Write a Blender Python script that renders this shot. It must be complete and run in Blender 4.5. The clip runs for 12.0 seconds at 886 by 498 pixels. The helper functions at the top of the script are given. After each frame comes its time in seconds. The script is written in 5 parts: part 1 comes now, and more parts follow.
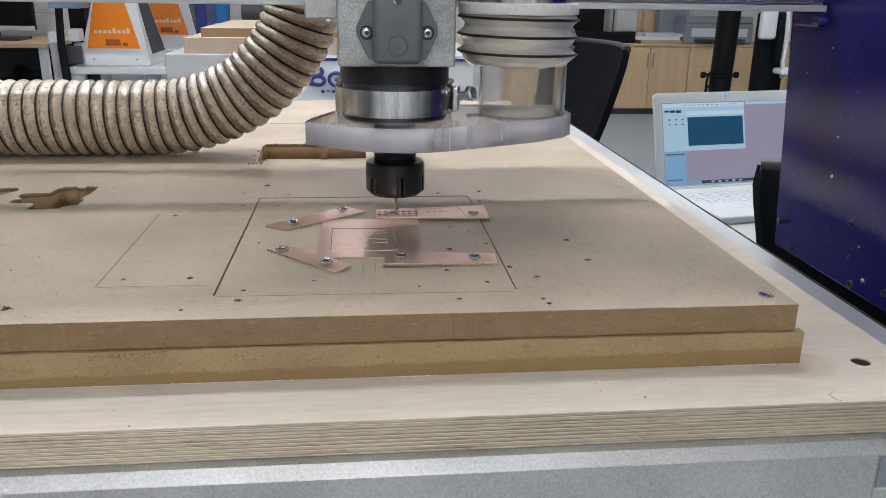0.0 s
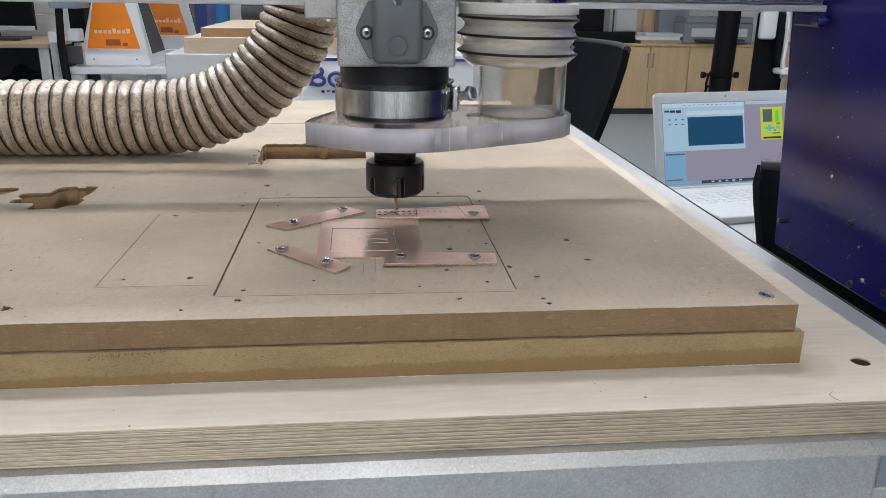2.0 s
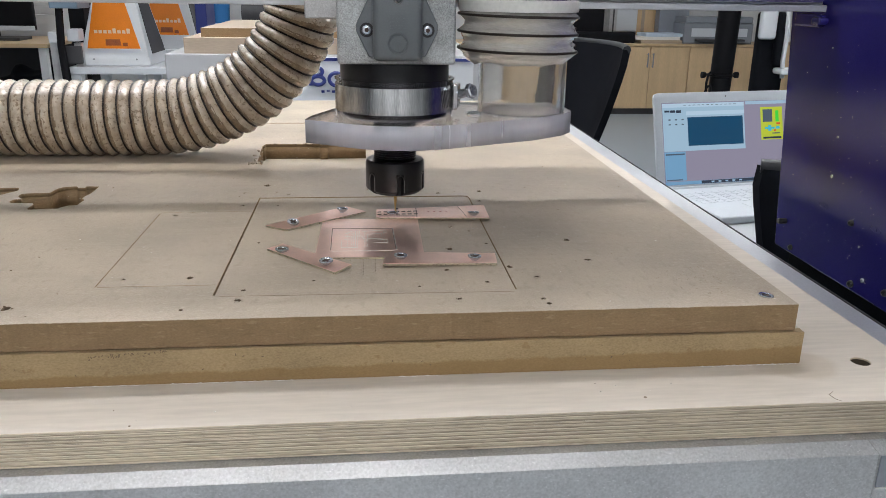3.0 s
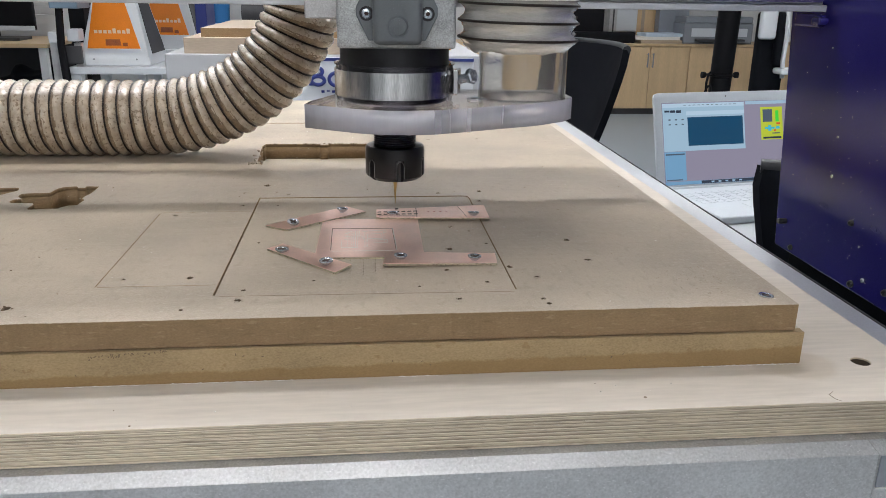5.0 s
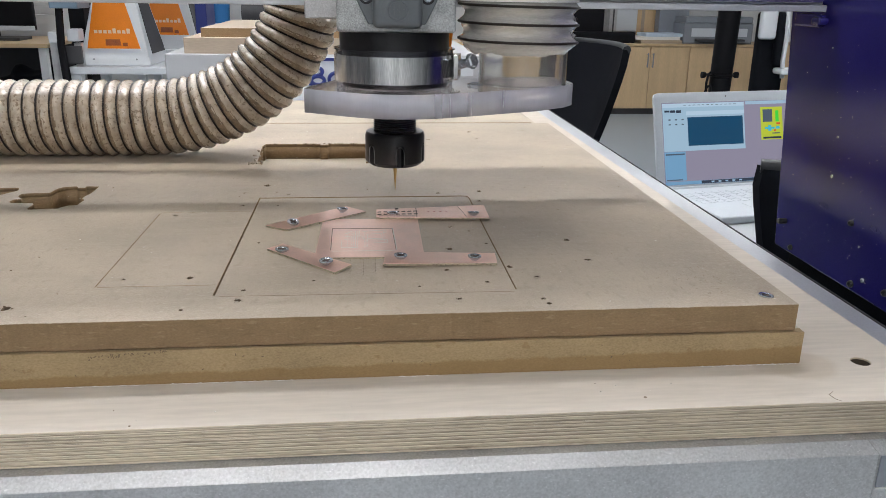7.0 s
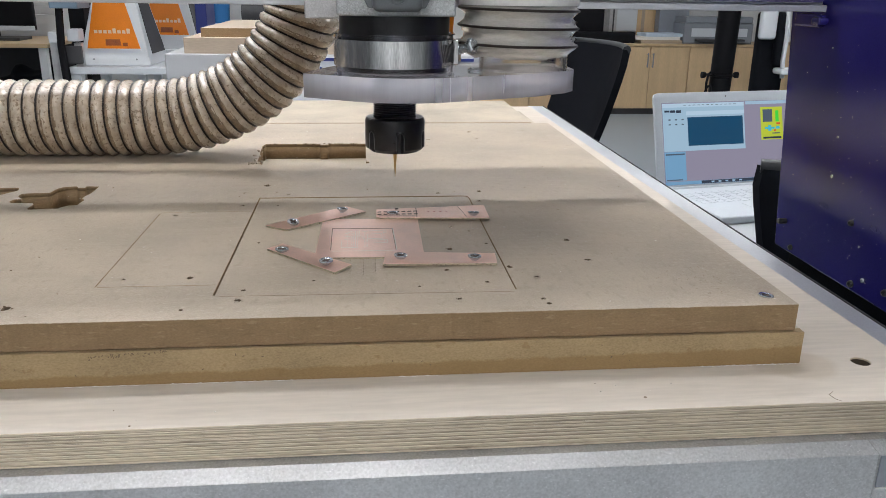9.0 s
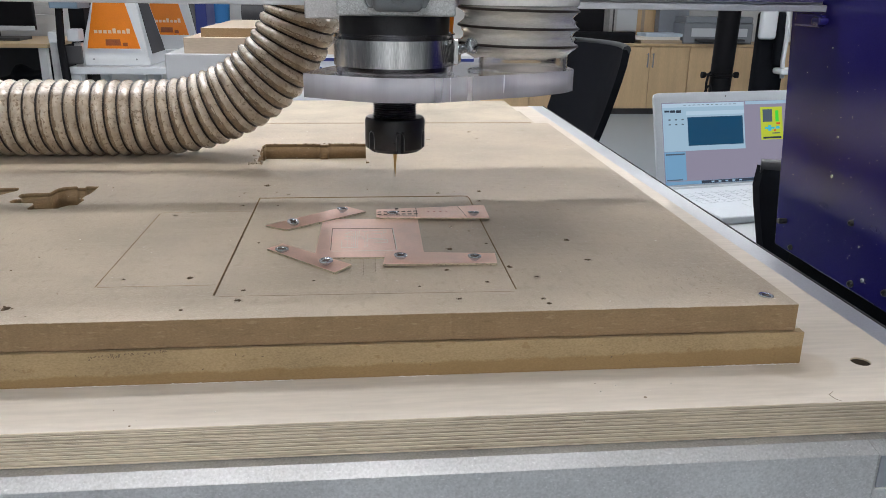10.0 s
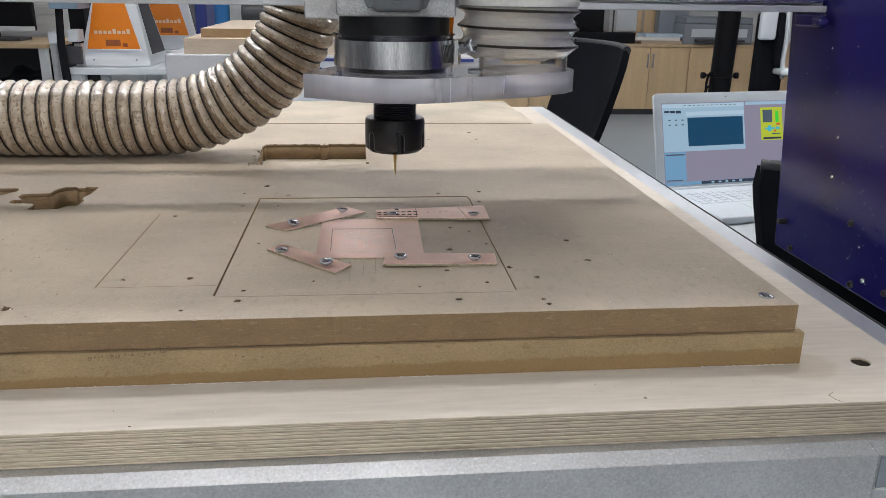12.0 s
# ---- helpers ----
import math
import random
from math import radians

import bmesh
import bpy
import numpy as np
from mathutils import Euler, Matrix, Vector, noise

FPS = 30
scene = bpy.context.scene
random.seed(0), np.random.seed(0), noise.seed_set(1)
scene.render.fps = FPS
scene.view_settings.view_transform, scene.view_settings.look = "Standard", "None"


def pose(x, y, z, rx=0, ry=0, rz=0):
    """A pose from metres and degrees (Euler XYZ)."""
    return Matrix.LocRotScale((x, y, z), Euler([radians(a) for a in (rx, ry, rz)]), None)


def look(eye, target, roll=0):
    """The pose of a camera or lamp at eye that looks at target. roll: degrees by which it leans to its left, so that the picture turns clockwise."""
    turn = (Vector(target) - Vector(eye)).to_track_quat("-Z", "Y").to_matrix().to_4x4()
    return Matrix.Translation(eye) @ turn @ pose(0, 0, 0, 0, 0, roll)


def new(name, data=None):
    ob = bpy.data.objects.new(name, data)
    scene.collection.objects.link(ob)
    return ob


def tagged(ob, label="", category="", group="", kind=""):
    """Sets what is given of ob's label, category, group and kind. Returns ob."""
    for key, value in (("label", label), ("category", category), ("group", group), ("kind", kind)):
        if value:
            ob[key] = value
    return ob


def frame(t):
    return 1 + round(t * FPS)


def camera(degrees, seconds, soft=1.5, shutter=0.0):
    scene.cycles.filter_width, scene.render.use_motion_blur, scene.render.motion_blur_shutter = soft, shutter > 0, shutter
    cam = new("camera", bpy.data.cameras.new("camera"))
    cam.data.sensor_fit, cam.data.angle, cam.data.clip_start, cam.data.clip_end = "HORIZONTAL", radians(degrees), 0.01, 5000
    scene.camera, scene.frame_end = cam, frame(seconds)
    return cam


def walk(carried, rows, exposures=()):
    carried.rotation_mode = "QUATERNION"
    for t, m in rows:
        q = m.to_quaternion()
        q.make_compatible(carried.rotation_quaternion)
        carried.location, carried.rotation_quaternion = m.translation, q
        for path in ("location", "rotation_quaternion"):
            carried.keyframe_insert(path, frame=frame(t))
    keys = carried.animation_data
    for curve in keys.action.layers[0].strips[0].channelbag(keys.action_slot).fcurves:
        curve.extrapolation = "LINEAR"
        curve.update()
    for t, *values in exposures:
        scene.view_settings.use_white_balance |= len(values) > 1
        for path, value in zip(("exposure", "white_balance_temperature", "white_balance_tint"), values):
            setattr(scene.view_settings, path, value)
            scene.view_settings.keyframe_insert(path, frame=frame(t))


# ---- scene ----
# ---- camera ----
cam = camera(58.42, 12.0, soft=0.75)
EYE = Vector((-0.26919, -0.43500, 0.18370))
FORWARD = Vector((0.0982, 0.9451, -0.3116))
STILL, NUDGED = look(EYE, EYE + FORWARD, 0.8625), look(EYE, EYE + FORWARD + Vector((0, 0, 0.0006)), 0.8625)
walk(cam, [(0, STILL), (11.3, STILL), (11.8, NUDGED), (12, NUDGED)], [(0, 0.0, 6500, 10), (9, 0.0, 6500, 10), (10.3, -0.02, 6500, 10), (11.4, -0.05, 6500, 10), (12, -0.10, 6500, 10)])

# ---- light ----
LAMP = 28.0
world = bpy.data.worlds.new("room_air")
scene.world = world
world.use_nodes = True
world.node_tree.nodes["Background"].inputs[0].default_value = (0.75, 0.8, 0.9, 1)
world.node_tree.nodes["Background"].inputs[1].default_value = 0.3


# ---- materials ----
def mat(name, base, rough=0.5, metal=0.0, vary=0.12, scale=30.0, fine=400.0, bump=0.0, bump_scale=300.0, stretch=(1, 1, 1),
        spec=0.5, coat=0.0, random_tint=0.0):
    """A surface with variation at two scales, fine relief and, if wanted, a tint for each object."""
    m = bpy.data.materials.new(name)
    m.use_nodes = True
    n, l = m.node_tree.nodes, m.node_tree.links
    b = n["Principled BSDF"]
    b.inputs["Metallic"].default_value = metal
    b.inputs["Specular IOR Level"].default_value = spec
    b.inputs["Coat Weight"].default_value = coat
    co = n.new("ShaderNodeTexCoord")
    mp = n.new("ShaderNodeMapping")
    mp.inputs["Scale"].default_value = stretch
    l.new(co.outputs["Object"], mp.inputs["Vector"])
    big, small = n.new("ShaderNodeTexNoise"), n.new("ShaderNodeTexNoise")
    big.inputs["Scale"].default_value, small.inputs["Scale"].default_value = scale, fine
    big.inputs["Detail"].default_value, small.inputs["Detail"].default_value = 5, 3
    for t in (big, small):
        l.new(mp.outputs["Vector"], t.inputs["Vector"])
    add = n.new("ShaderNodeMath")
    add.operation = "ADD"
    l.new(big.outputs["Fac"], add.inputs[0])
    l.new(small.outputs["Fac"], add.inputs[1])
    rng = n.new("ShaderNodeMapRange")
    rng.inputs["From Min"].default_value, rng.inputs["From Max"].default_value = 0.7, 1.3
    rng.inputs["To Min"].default_value, rng.inputs["To Max"].default_value = 1 - vary, 1 + vary
    l.new(add.outputs[0], rng.inputs["Value"])
    mix = n.new("ShaderNodeVectorMath")
    mix.operation = "SCALE"
    mix.inputs[0].default_value = base
    if random_tint:
        info = n.new("ShaderNodeObjectInfo")
        r2 = n.new("ShaderNodeMapRange")
        r2.inputs["To Min"].default_value, r2.inputs["To Max"].default_value = 1 - random_tint, 1 + random_tint
        l.new(info.outputs["Random"], r2.inputs["Value"])
        mul = n.new("ShaderNodeMath")
        mul.operation = "MULTIPLY"
        l.new(r2.outputs[0], mul.inputs[0])
        l.new(rng.outputs[0], mul.inputs[1])
        l.new(mul.outputs[0], mix.inputs["Scale"])
    else:
        l.new(rng.outputs[0], mix.inputs["Scale"])
    l.new(mix.outputs[0], b.inputs["Base Color"])
    rr = n.new("ShaderNodeMapRange")
    rr.inputs["To Min"].default_value, rr.inputs["To Max"].default_value = max(0.02, rough * 0.8), min(1, rough * 1.2)
    l.new(big.outputs["Fac"], rr.inputs["Value"])
    l.new(rr.outputs[0], b.inputs["Roughness"])
    if bump:
        bn = n.new("ShaderNodeTexNoise")
        bn.inputs["Scale"].default_value, bn.inputs["Detail"].default_value = bump_scale, 2
        l.new(mp.outputs["Vector"], bn.inputs["Vector"])
        bu = n.new("ShaderNodeBump")
        bu.inputs["Strength"].default_value, bu.inputs["Distance"].default_value = bump, 0.001
        l.new(bn.outputs["Fac"], bu.inputs["Height"])
        l.new(bu.outputs[0], b.inputs["Normal"])
        l.new(bu.outputs[0], b.inputs["Coat Normal"])
    return m


def clear(name, colour, rough=0.03, ior=1.49):
    m = bpy.data.materials.new(name)
    m.use_nodes = True
    b = m.node_tree.nodes["Principled BSDF"]
    b.inputs["Base Color"].default_value = (*colour, 1)
    b.inputs["Roughness"].default_value, b.inputs["IOR"].default_value = rough, ior
    b.inputs["Transmission Weight"].default_value = 1.0
    return m


def glow(name, colour, strength):
    m = bpy.data.materials.new(name)
    m.use_nodes = True
    b = m.node_tree.nodes["Principled BSDF"]
    b.inputs["Base Color"].default_value = (0.02, 0.02, 0.02, 1)
    b.inputs["Emission Color"].default_value = (*colour, 1)
    b.inputs["Emission Strength"].default_value = strength
    b.inputs["Specular IOR Level"].default_value = 0.12
    return m


def stained(m, colour, centre, size, amount):
    """A blotch with an uneven rim on a surface: an old damp stain."""
    n, l = m.node_tree.nodes, m.node_tree.links
    b = n["Principled BSDF"]
    src = b.inputs["Base Color"].links[0].from_socket
    co = n.new("ShaderNodeTexCoord")
    sub, div = n.new("ShaderNodeVectorMath"), n.new("ShaderNodeVectorMath")
    sub.operation, div.operation = "SUBTRACT", "DIVIDE"
    sub.inputs[1].default_value, div.inputs[1].default_value = centre, size
    l.new(co.outputs["Object"], sub.inputs[0])
    l.new(sub.outputs[0], div.inputs[0])
    ln = n.new("ShaderNodeVectorMath")
    ln.operation = "LENGTH"
    l.new(div.outputs[0], ln.inputs[0])
    ns = n.new("ShaderNodeTexNoise")
    ns.inputs["Scale"].default_value, ns.inputs["Detail"].default_value = 25, 4
    l.new(co.outputs["Object"], ns.inputs["Vector"])
    ad = n.new("ShaderNodeMath")
    ad.operation = "ADD"
    l.new(ln.outputs["Value"], ad.inputs[0])
    l.new(ns.outputs["Fac"], ad.inputs[1])
    rg = n.new("ShaderNodeMapRange")
    rg.inputs["From Min"].default_value, rg.inputs["From Max"].default_value = 1.3, 1.55
    rg.inputs["To Min"].default_value, rg.inputs["To Max"].default_value = amount, 0
    l.new(ad.outputs[0], rg.inputs["Value"])
    mx = n.new("ShaderNodeMix")
    mx.data_type = "RGBA"
    l.new(rg.outputs[0], mx.inputs["Factor"])
    l.new(src, mx.inputs["A"])
    mx.inputs["B"].default_value = (*colour, 1)
    l.new(mx.outputs["Result"], b.inputs["Base Color"])


def patched(m, colour, scale, low, high, amount, stretch=(1, 1, 1)):
    """Uneven patches of another colour: caked dust."""
    n, l = m.node_tree.nodes, m.node_tree.links
    b = n["Principled BSDF"]
    src = b.inputs["Base Color"].links[0].from_socket
    co, ns, rg, mx = n.new("ShaderNodeTexCoord"), n.new("ShaderNodeTexNoise"), n.new("ShaderNodeMapRange"), n.new("ShaderNodeMix")
    ns.inputs["Scale"].default_value, ns.inputs["Detail"].default_value, ns.inputs["Distortion"].default_value = scale, 4, 0.2
    mp = n.new("ShaderNodeMapping")
    mp.inputs["Scale"].default_value = stretch
    l.new(co.outputs["Object"], mp.inputs["Vector"])
    l.new(mp.outputs["Vector"], ns.inputs["Vector"])
    rg.inputs["From Min"].default_value, rg.inputs["From Max"].default_value, rg.inputs["To Max"].default_value = low, high, amount
    l.new(ns.outputs["Fac"], rg.inputs["Value"])
    mx.data_type = "RGBA"
    l.new(rg.outputs[0], mx.inputs["Factor"])
    l.new(src, mx.inputs["A"])
    mx.inputs["B"].default_value = (*colour, 1)
    l.new(mx.outputs["Result"], b.inputs["Base Color"])


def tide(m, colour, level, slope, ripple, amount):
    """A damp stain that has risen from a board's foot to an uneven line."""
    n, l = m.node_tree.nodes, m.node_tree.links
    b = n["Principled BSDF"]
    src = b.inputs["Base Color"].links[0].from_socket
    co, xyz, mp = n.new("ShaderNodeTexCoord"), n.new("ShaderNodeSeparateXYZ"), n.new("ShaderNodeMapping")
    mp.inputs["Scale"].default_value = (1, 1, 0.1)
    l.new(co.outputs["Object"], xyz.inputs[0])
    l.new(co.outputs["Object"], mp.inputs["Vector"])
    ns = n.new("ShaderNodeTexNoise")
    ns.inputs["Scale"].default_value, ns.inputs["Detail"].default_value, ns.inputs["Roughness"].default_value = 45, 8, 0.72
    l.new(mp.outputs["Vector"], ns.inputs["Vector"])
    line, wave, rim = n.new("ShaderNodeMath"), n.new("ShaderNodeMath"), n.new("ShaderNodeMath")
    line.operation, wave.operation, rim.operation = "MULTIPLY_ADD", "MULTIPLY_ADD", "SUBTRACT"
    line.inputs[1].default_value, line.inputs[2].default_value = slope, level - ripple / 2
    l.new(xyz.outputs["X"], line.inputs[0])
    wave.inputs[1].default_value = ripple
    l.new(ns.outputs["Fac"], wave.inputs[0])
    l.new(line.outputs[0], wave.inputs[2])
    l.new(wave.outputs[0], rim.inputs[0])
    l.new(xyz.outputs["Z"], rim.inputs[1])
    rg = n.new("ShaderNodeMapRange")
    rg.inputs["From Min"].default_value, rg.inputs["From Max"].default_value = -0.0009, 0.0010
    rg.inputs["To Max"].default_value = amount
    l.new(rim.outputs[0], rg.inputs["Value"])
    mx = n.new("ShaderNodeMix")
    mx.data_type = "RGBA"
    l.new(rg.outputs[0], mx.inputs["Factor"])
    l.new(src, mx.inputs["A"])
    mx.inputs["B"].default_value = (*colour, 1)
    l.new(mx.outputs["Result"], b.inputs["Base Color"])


MDF = mat("mdf_face", (0.420, 0.350, 0.266), 0.5, vary=0.30, scale=9, fine=1150, bump=0.10, bump_scale=1500, spec=0.55)
MDF_FAR = mat("mdf_far_face", (0.46, 0.40, 0.315), 0.6, vary=0.36, scale=9, fine=1150, bump=0.06, bump_scale=900, spec=0.35)
MDF_EDGE = mat("mdf_edge", (0.265, 0.18, 0.10), 0.8, vary=0.15, scale=60, fine=900, bump=0.2, bump_scale=900, stretch=(0.7, 1, 1.3), spec=0.2)
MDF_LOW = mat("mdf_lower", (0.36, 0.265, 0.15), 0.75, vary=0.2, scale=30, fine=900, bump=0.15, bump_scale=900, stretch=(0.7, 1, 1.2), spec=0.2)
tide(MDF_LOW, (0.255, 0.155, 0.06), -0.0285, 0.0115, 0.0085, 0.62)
patched(MDF, (0.24, 0.185, 0.13), 520, 0.60, 0.70, 0.4)
patched(MDF, (0.56, 0.49, 0.39), 260, 0.57, 0.70, 0.55, (1, 2.5, 1))
patched(MDF, (0.31, 0.25, 0.18), 90, 0.56, 0.70, 0.42, (2.2, 1, 1))
patched(MDF, (0.33, 0.27, 0.20), 22, 0.54, 0.72, 0.2)
patched(MDF, (0.50, 0.43, 0.335), 14, 0.50, 0.72, 0.22, (1, 14, 1))
patched(MDF_FAR, (0.56, 0.49, 0.39), 14, 0.50, 0.72, 0.2, (1, 14, 1))
patched(MDF_EDGE, (0.40, 0.30, 0.185), 520, 0.58, 0.70, 0.45, (0.25, 1, 1))
patched(MDF_EDGE, (0.17, 0.11, 0.058), 420, 0.58, 0.70, 0.4, (0.25, 1, 1))
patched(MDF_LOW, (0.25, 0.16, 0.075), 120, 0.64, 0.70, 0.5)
PLY = mat("birch_face", (0.60, 0.54, 0.465), 0.55, vary=0.10, scale=6, fine=120, bump=0.03, bump_scale=500, stretch=(0.25, 2, 1), spec=0.35)
stained(PLY, (0.47, 0.38, 0.27), (0.002, -0.002, -0.04), (0.030, 0.020, 0.05), 0.4)
PLY_A = mat("veneer_pale", (0.70, 0.61, 0.47), 0.8, vary=0.18, scale=40, fine=500, bump=0.12, bump_scale=400, stretch=(0.2, 1, 2), spec=0.2)
PLY_B = mat("veneer_dark", (0.55, 0.465, 0.345), 0.85, vary=0.26, scale=60, fine=600, bump=0.08, bump_scale=500, stretch=(0.15, 1, 1), spec=0.2)
patched(PLY_A, (0.34, 0.28, 0.20), 220, 0.62, 0.70, 0.5, (0.3, 1, 1))
patched(PLY_A, (0.72, 0.65, 0.53), 420, 0.60, 0.68, 0.6, (0.6, 1, 1))
patched(PLY_B, (0.25, 0.20, 0.14), 130, 0.60, 0.70, 0.6, (0.2, 1, 1))
ALU = mat("anodised_aluminium", (0.55, 0.55, 0.55), 0.42, 0.6, vary=0.20, scale=14, fine=700, bump=0.13, bump_scale=900)
ALU_SIDE = mat("smooth_aluminium", (0.54, 0.56, 0.59), 0.42, 0.6, vary=0.07, scale=10, fine=500, bump=0.05, bump_scale=900)
patched(ALU, (0.80, 0.80, 0.79), 700, 0.66, 0.70, 0.7, (0.6, 1, 1.4))
patched(ALU, (0.36, 0.35, 0.34), 240, 0.60, 0.72, 0.35)
ALU_CAST = mat("cast_aluminium", (0.50, 0.52, 0.52), 0.5, 0.7, vary=0.34, scale=60, fine=900, bump=0.7, bump_scale=1000)
# upright light and dark streaks in the colour imitate the clamp band's reflections
STEEL = mat("reflection_streaked_steel", (0.70, 0.70, 0.69), 0.20, 1.0, vary=0.5, scale=16, fine=600, bump=0.05, bump_scale=400, stretch=(8, 8, 0.3))
ZINC = mat("zinc_plated", (0.62, 0.67, 0.72), 0.26, 0.95, vary=0.2, scale=300, fine=1500)
BLACK_STEEL = mat("blackened_steel", (0.022, 0.022, 0.024), 0.3, 0.4, vary=0.3, scale=80, fine=900, bump=0.04)
BLACK = mat("black_plastic", (0.008, 0.008, 0.010), 0.55, vary=0.25, scale=20, fine=500, bump=0.05, spec=0.15)
BLACK_CLOTH = mat("black_mesh_cloth", (0.008, 0.009, 0.012), 0.8, vary=0.3, scale=30, fine=900, bump=0.2, bump_scale=700, spec=0.06)
WORN = mat("worn_steel", (0.22, 0.22, 0.22), 0.4, 0.8, vary=0.4, scale=300, fine=1500)
GREY_COVER = mat("grey_painted_cover", (0.135, 0.15, 0.16), 0.42, 0.1, vary=0.08, scale=40, fine=900, bump=0.12, bump_scale=1500)
GOLD = mat("coated_carbide", (0.55, 0.36, 0.14), 0.3, 1.0, vary=0.15, scale=200, fine=1500)
COPPER = mat("copper_clad", (0.86, 0.615, 0.525), 0.34, 0.88, vary=0.10, scale=45, fine=900)
FIBRE = mat("glass_fibre_edge", (0.40, 0.34, 0.24), 0.7, vary=0.3, scale=200, fine=1500, bump=0.4)
patched(FIBRE, (0.10, 0.075, 0.045), 650, 0.52, 0.62, 0.8, (1, 1, 1.5))
patched(FIBRE, (0.60, 0.55, 0.44), 900, 0.60, 0.66, 0.7)
TRACE = mat("cut_trace", (0.80, 0.72, 0.64), 0.5, vary=0.15, scale=300, fine=1500)
SLOT = mat("slot_shadowed", (0.05, 0.03, 0.025), 0.8, vary=0.2, scale=300, fine=900)
CUT = mat("shallow_cut", (0.19, 0.12, 0.09), 0.8, vary=0.2, scale=300, fine=900)
RED = mat("red_ink", (0.42, 0.09, 0.07), 0.6, vary=0.2, scale=400, fine=900)
FRAY = mat("frayed_fibre", (0.18, 0.125, 0.075), 0.9, vary=0.3, scale=500, fine=1500, bump=0.4)
SCRATCH = mat("faint_scratch", (0.28, 0.22, 0.16), 0.8, vary=0.3, scale=200, fine=900)
# near-black colour that stands in for the shade inside holes and grooves
HOLE_SHADE = mat("shaded_hole_bottom", (0.05, 0.035, 0.02), 0.9, vary=0.3, scale=500, fine=900)
# dark brown that paints shade onto the walls of small holes
HOLE_WALL_SHADE = mat("shaded_hole_wall", (0.115, 0.08, 0.048), 0.9, vary=0.3, scale=500, fine=1200)
PURPLE = mat("violet_powder_coat", (0.017, 0.014, 0.130), 0.10, vary=0.12, scale=10, fine=500, bump=0.10, bump_scale=800, spec=0.4)
ACRYLIC = clear("clear_acrylic", (0.93, 0.93, 0.98), 0.04)
ACRYLIC_EDGE = mat("sawn_acrylic", (0.90, 0.90, 0.98), 0.26, vary=0.05, scale=40, fine=200, bump=0.30, bump_scale=120, stretch=(1, 1, 0.05))
ACRYLIC_EDGE.node_tree.nodes["Principled BSDF"].inputs["Transmission Weight"].default_value = 0.62
ACRYLIC_TUBE = mat("hazy_acrylic", (0.95, 0.93, 0.89), 0.04, vary=0.06, scale=40, fine=200, bump=0.05, bump_scale=120)
ACRYLIC_TUBE.node_tree.nodes["Principled BSDF"].inputs["Transmission Weight"].default_value = 0.93
HOSE = mat("dusty_hose_wall", (0.47, 0.395, 0.30), 0.45, vary=0.25, scale=60, fine=260, bump=0.4, bump_scale=210, coat=1.0, spec=0.5)
patched(HOSE, (0.20, 0.14, 0.085), 300, 0.57, 0.64, 0.8)
patched(HOSE, (0.36, 0.28, 0.19), 45, 0.46, 0.62, 0.6)
HOSE.node_tree.nodes["Principled BSDF"].inputs["Coat IOR"].default_value = 1.75
HOSE.node_tree.nodes["Principled BSDF"].inputs["Coat Roughness"].default_value = 0.06
HOSE_DUST = mat("caked_dust_in_hose", (0.225, 0.16, 0.098), 0.5, vary=0.4, scale=120, fine=500, bump=0.6, bump_scale=260, coat=1.0, spec=0.5)
HOSE_DUST.node_tree.nodes["Principled BSDF"].inputs["Coat IOR"].default_value = 1.6
HOSE_DUST.node_tree.nodes["Principled BSDF"].inputs["Coat Roughness"].default_value = 0.06
HOSE_WIRE = mat("hose_wire", (0.022, 0.017, 0.014), 0.45, vary=0.2, scale=40, fine=400, spec=0.3)
HOSE_SHINE = mat("clear_hose_film", (0.88, 0.85, 0.80), 0.07, vary=0.10, scale=50, fine=300, bump=1.0, bump_scale=75, stretch=(1, 1, 6.0))
HOSE_SHINE.node_tree.nodes["Principled BSDF"].inputs["Transmission Weight"].default_value = 0.66
HOSE_SHINE.node_tree.nodes["Principled BSDF"].inputs["IOR"].default_value = 1.3
CUFF = mat("milky_vinyl", (0.72, 0.71, 0.68), 0.3, vary=0.08, scale=40, fine=300)
WHITE = mat("white_paint", (0.78, 0.79, 0.80), 0.45, vary=0.03, scale=8, fine=300, bump=0.02)
OFFWHITE = mat("white_plastic", (0.66, 0.69, 0.72), 0.35, vary=0.03, scale=8, fine=300)
WALL = mat("painted_wall", (0.74, 0.75, 0.75), 0.8, vary=0.04, scale=3, fine=120, bump=0.05, bump_scale=200)
# for the unseen side walls: dark to hold down bounce and reflections
WALL_DIM = mat("dark_grey_wall", (0.16, 0.165, 0.18), 0.8, vary=0.05, scale=3, fine=120)
CEIL = mat("ceiling_tile", (0.8, 0.8, 0.79), 0.9, vary=0.05, scale=4, fine=150, bump=0.1)
FLOOR = mat("blue_grey_vinyl", (0.33, 0.38, 0.42), 0.4, vary=0.06, scale=5, fine=200, bump=0.02)
BENCH = mat("grey_white_steel", (0.47, 0.48, 0.50), 0.45, vary=0.04, scale=8, fine=300)
BEECH = mat("beech_laminate", (0.66, 0.48, 0.28), 0.4, vary=0.10, scale=4, fine=60, stretch=(4, 4, 0.4))
PINE = mat("pale_plywood", (0.47, 0.38, 0.29), 0.6, vary=0.10, scale=8, fine=90, stretch=(0.5, 2, 4))
ORANGE = mat("orange_acrylic", (0.85, 0.24, 0.015), 0.38, vary=0.06, scale=8, fine=200, spec=0.25)
ORANGE_DARK = mat("dark_orange", (0.30, 0.07, 0.01), 0.4, vary=0.2, scale=30, fine=200)
PALE_PRINT = mat("pale_print", (0.84, 0.60, 0.42), 0.5, vary=0.05, scale=30, fine=200)
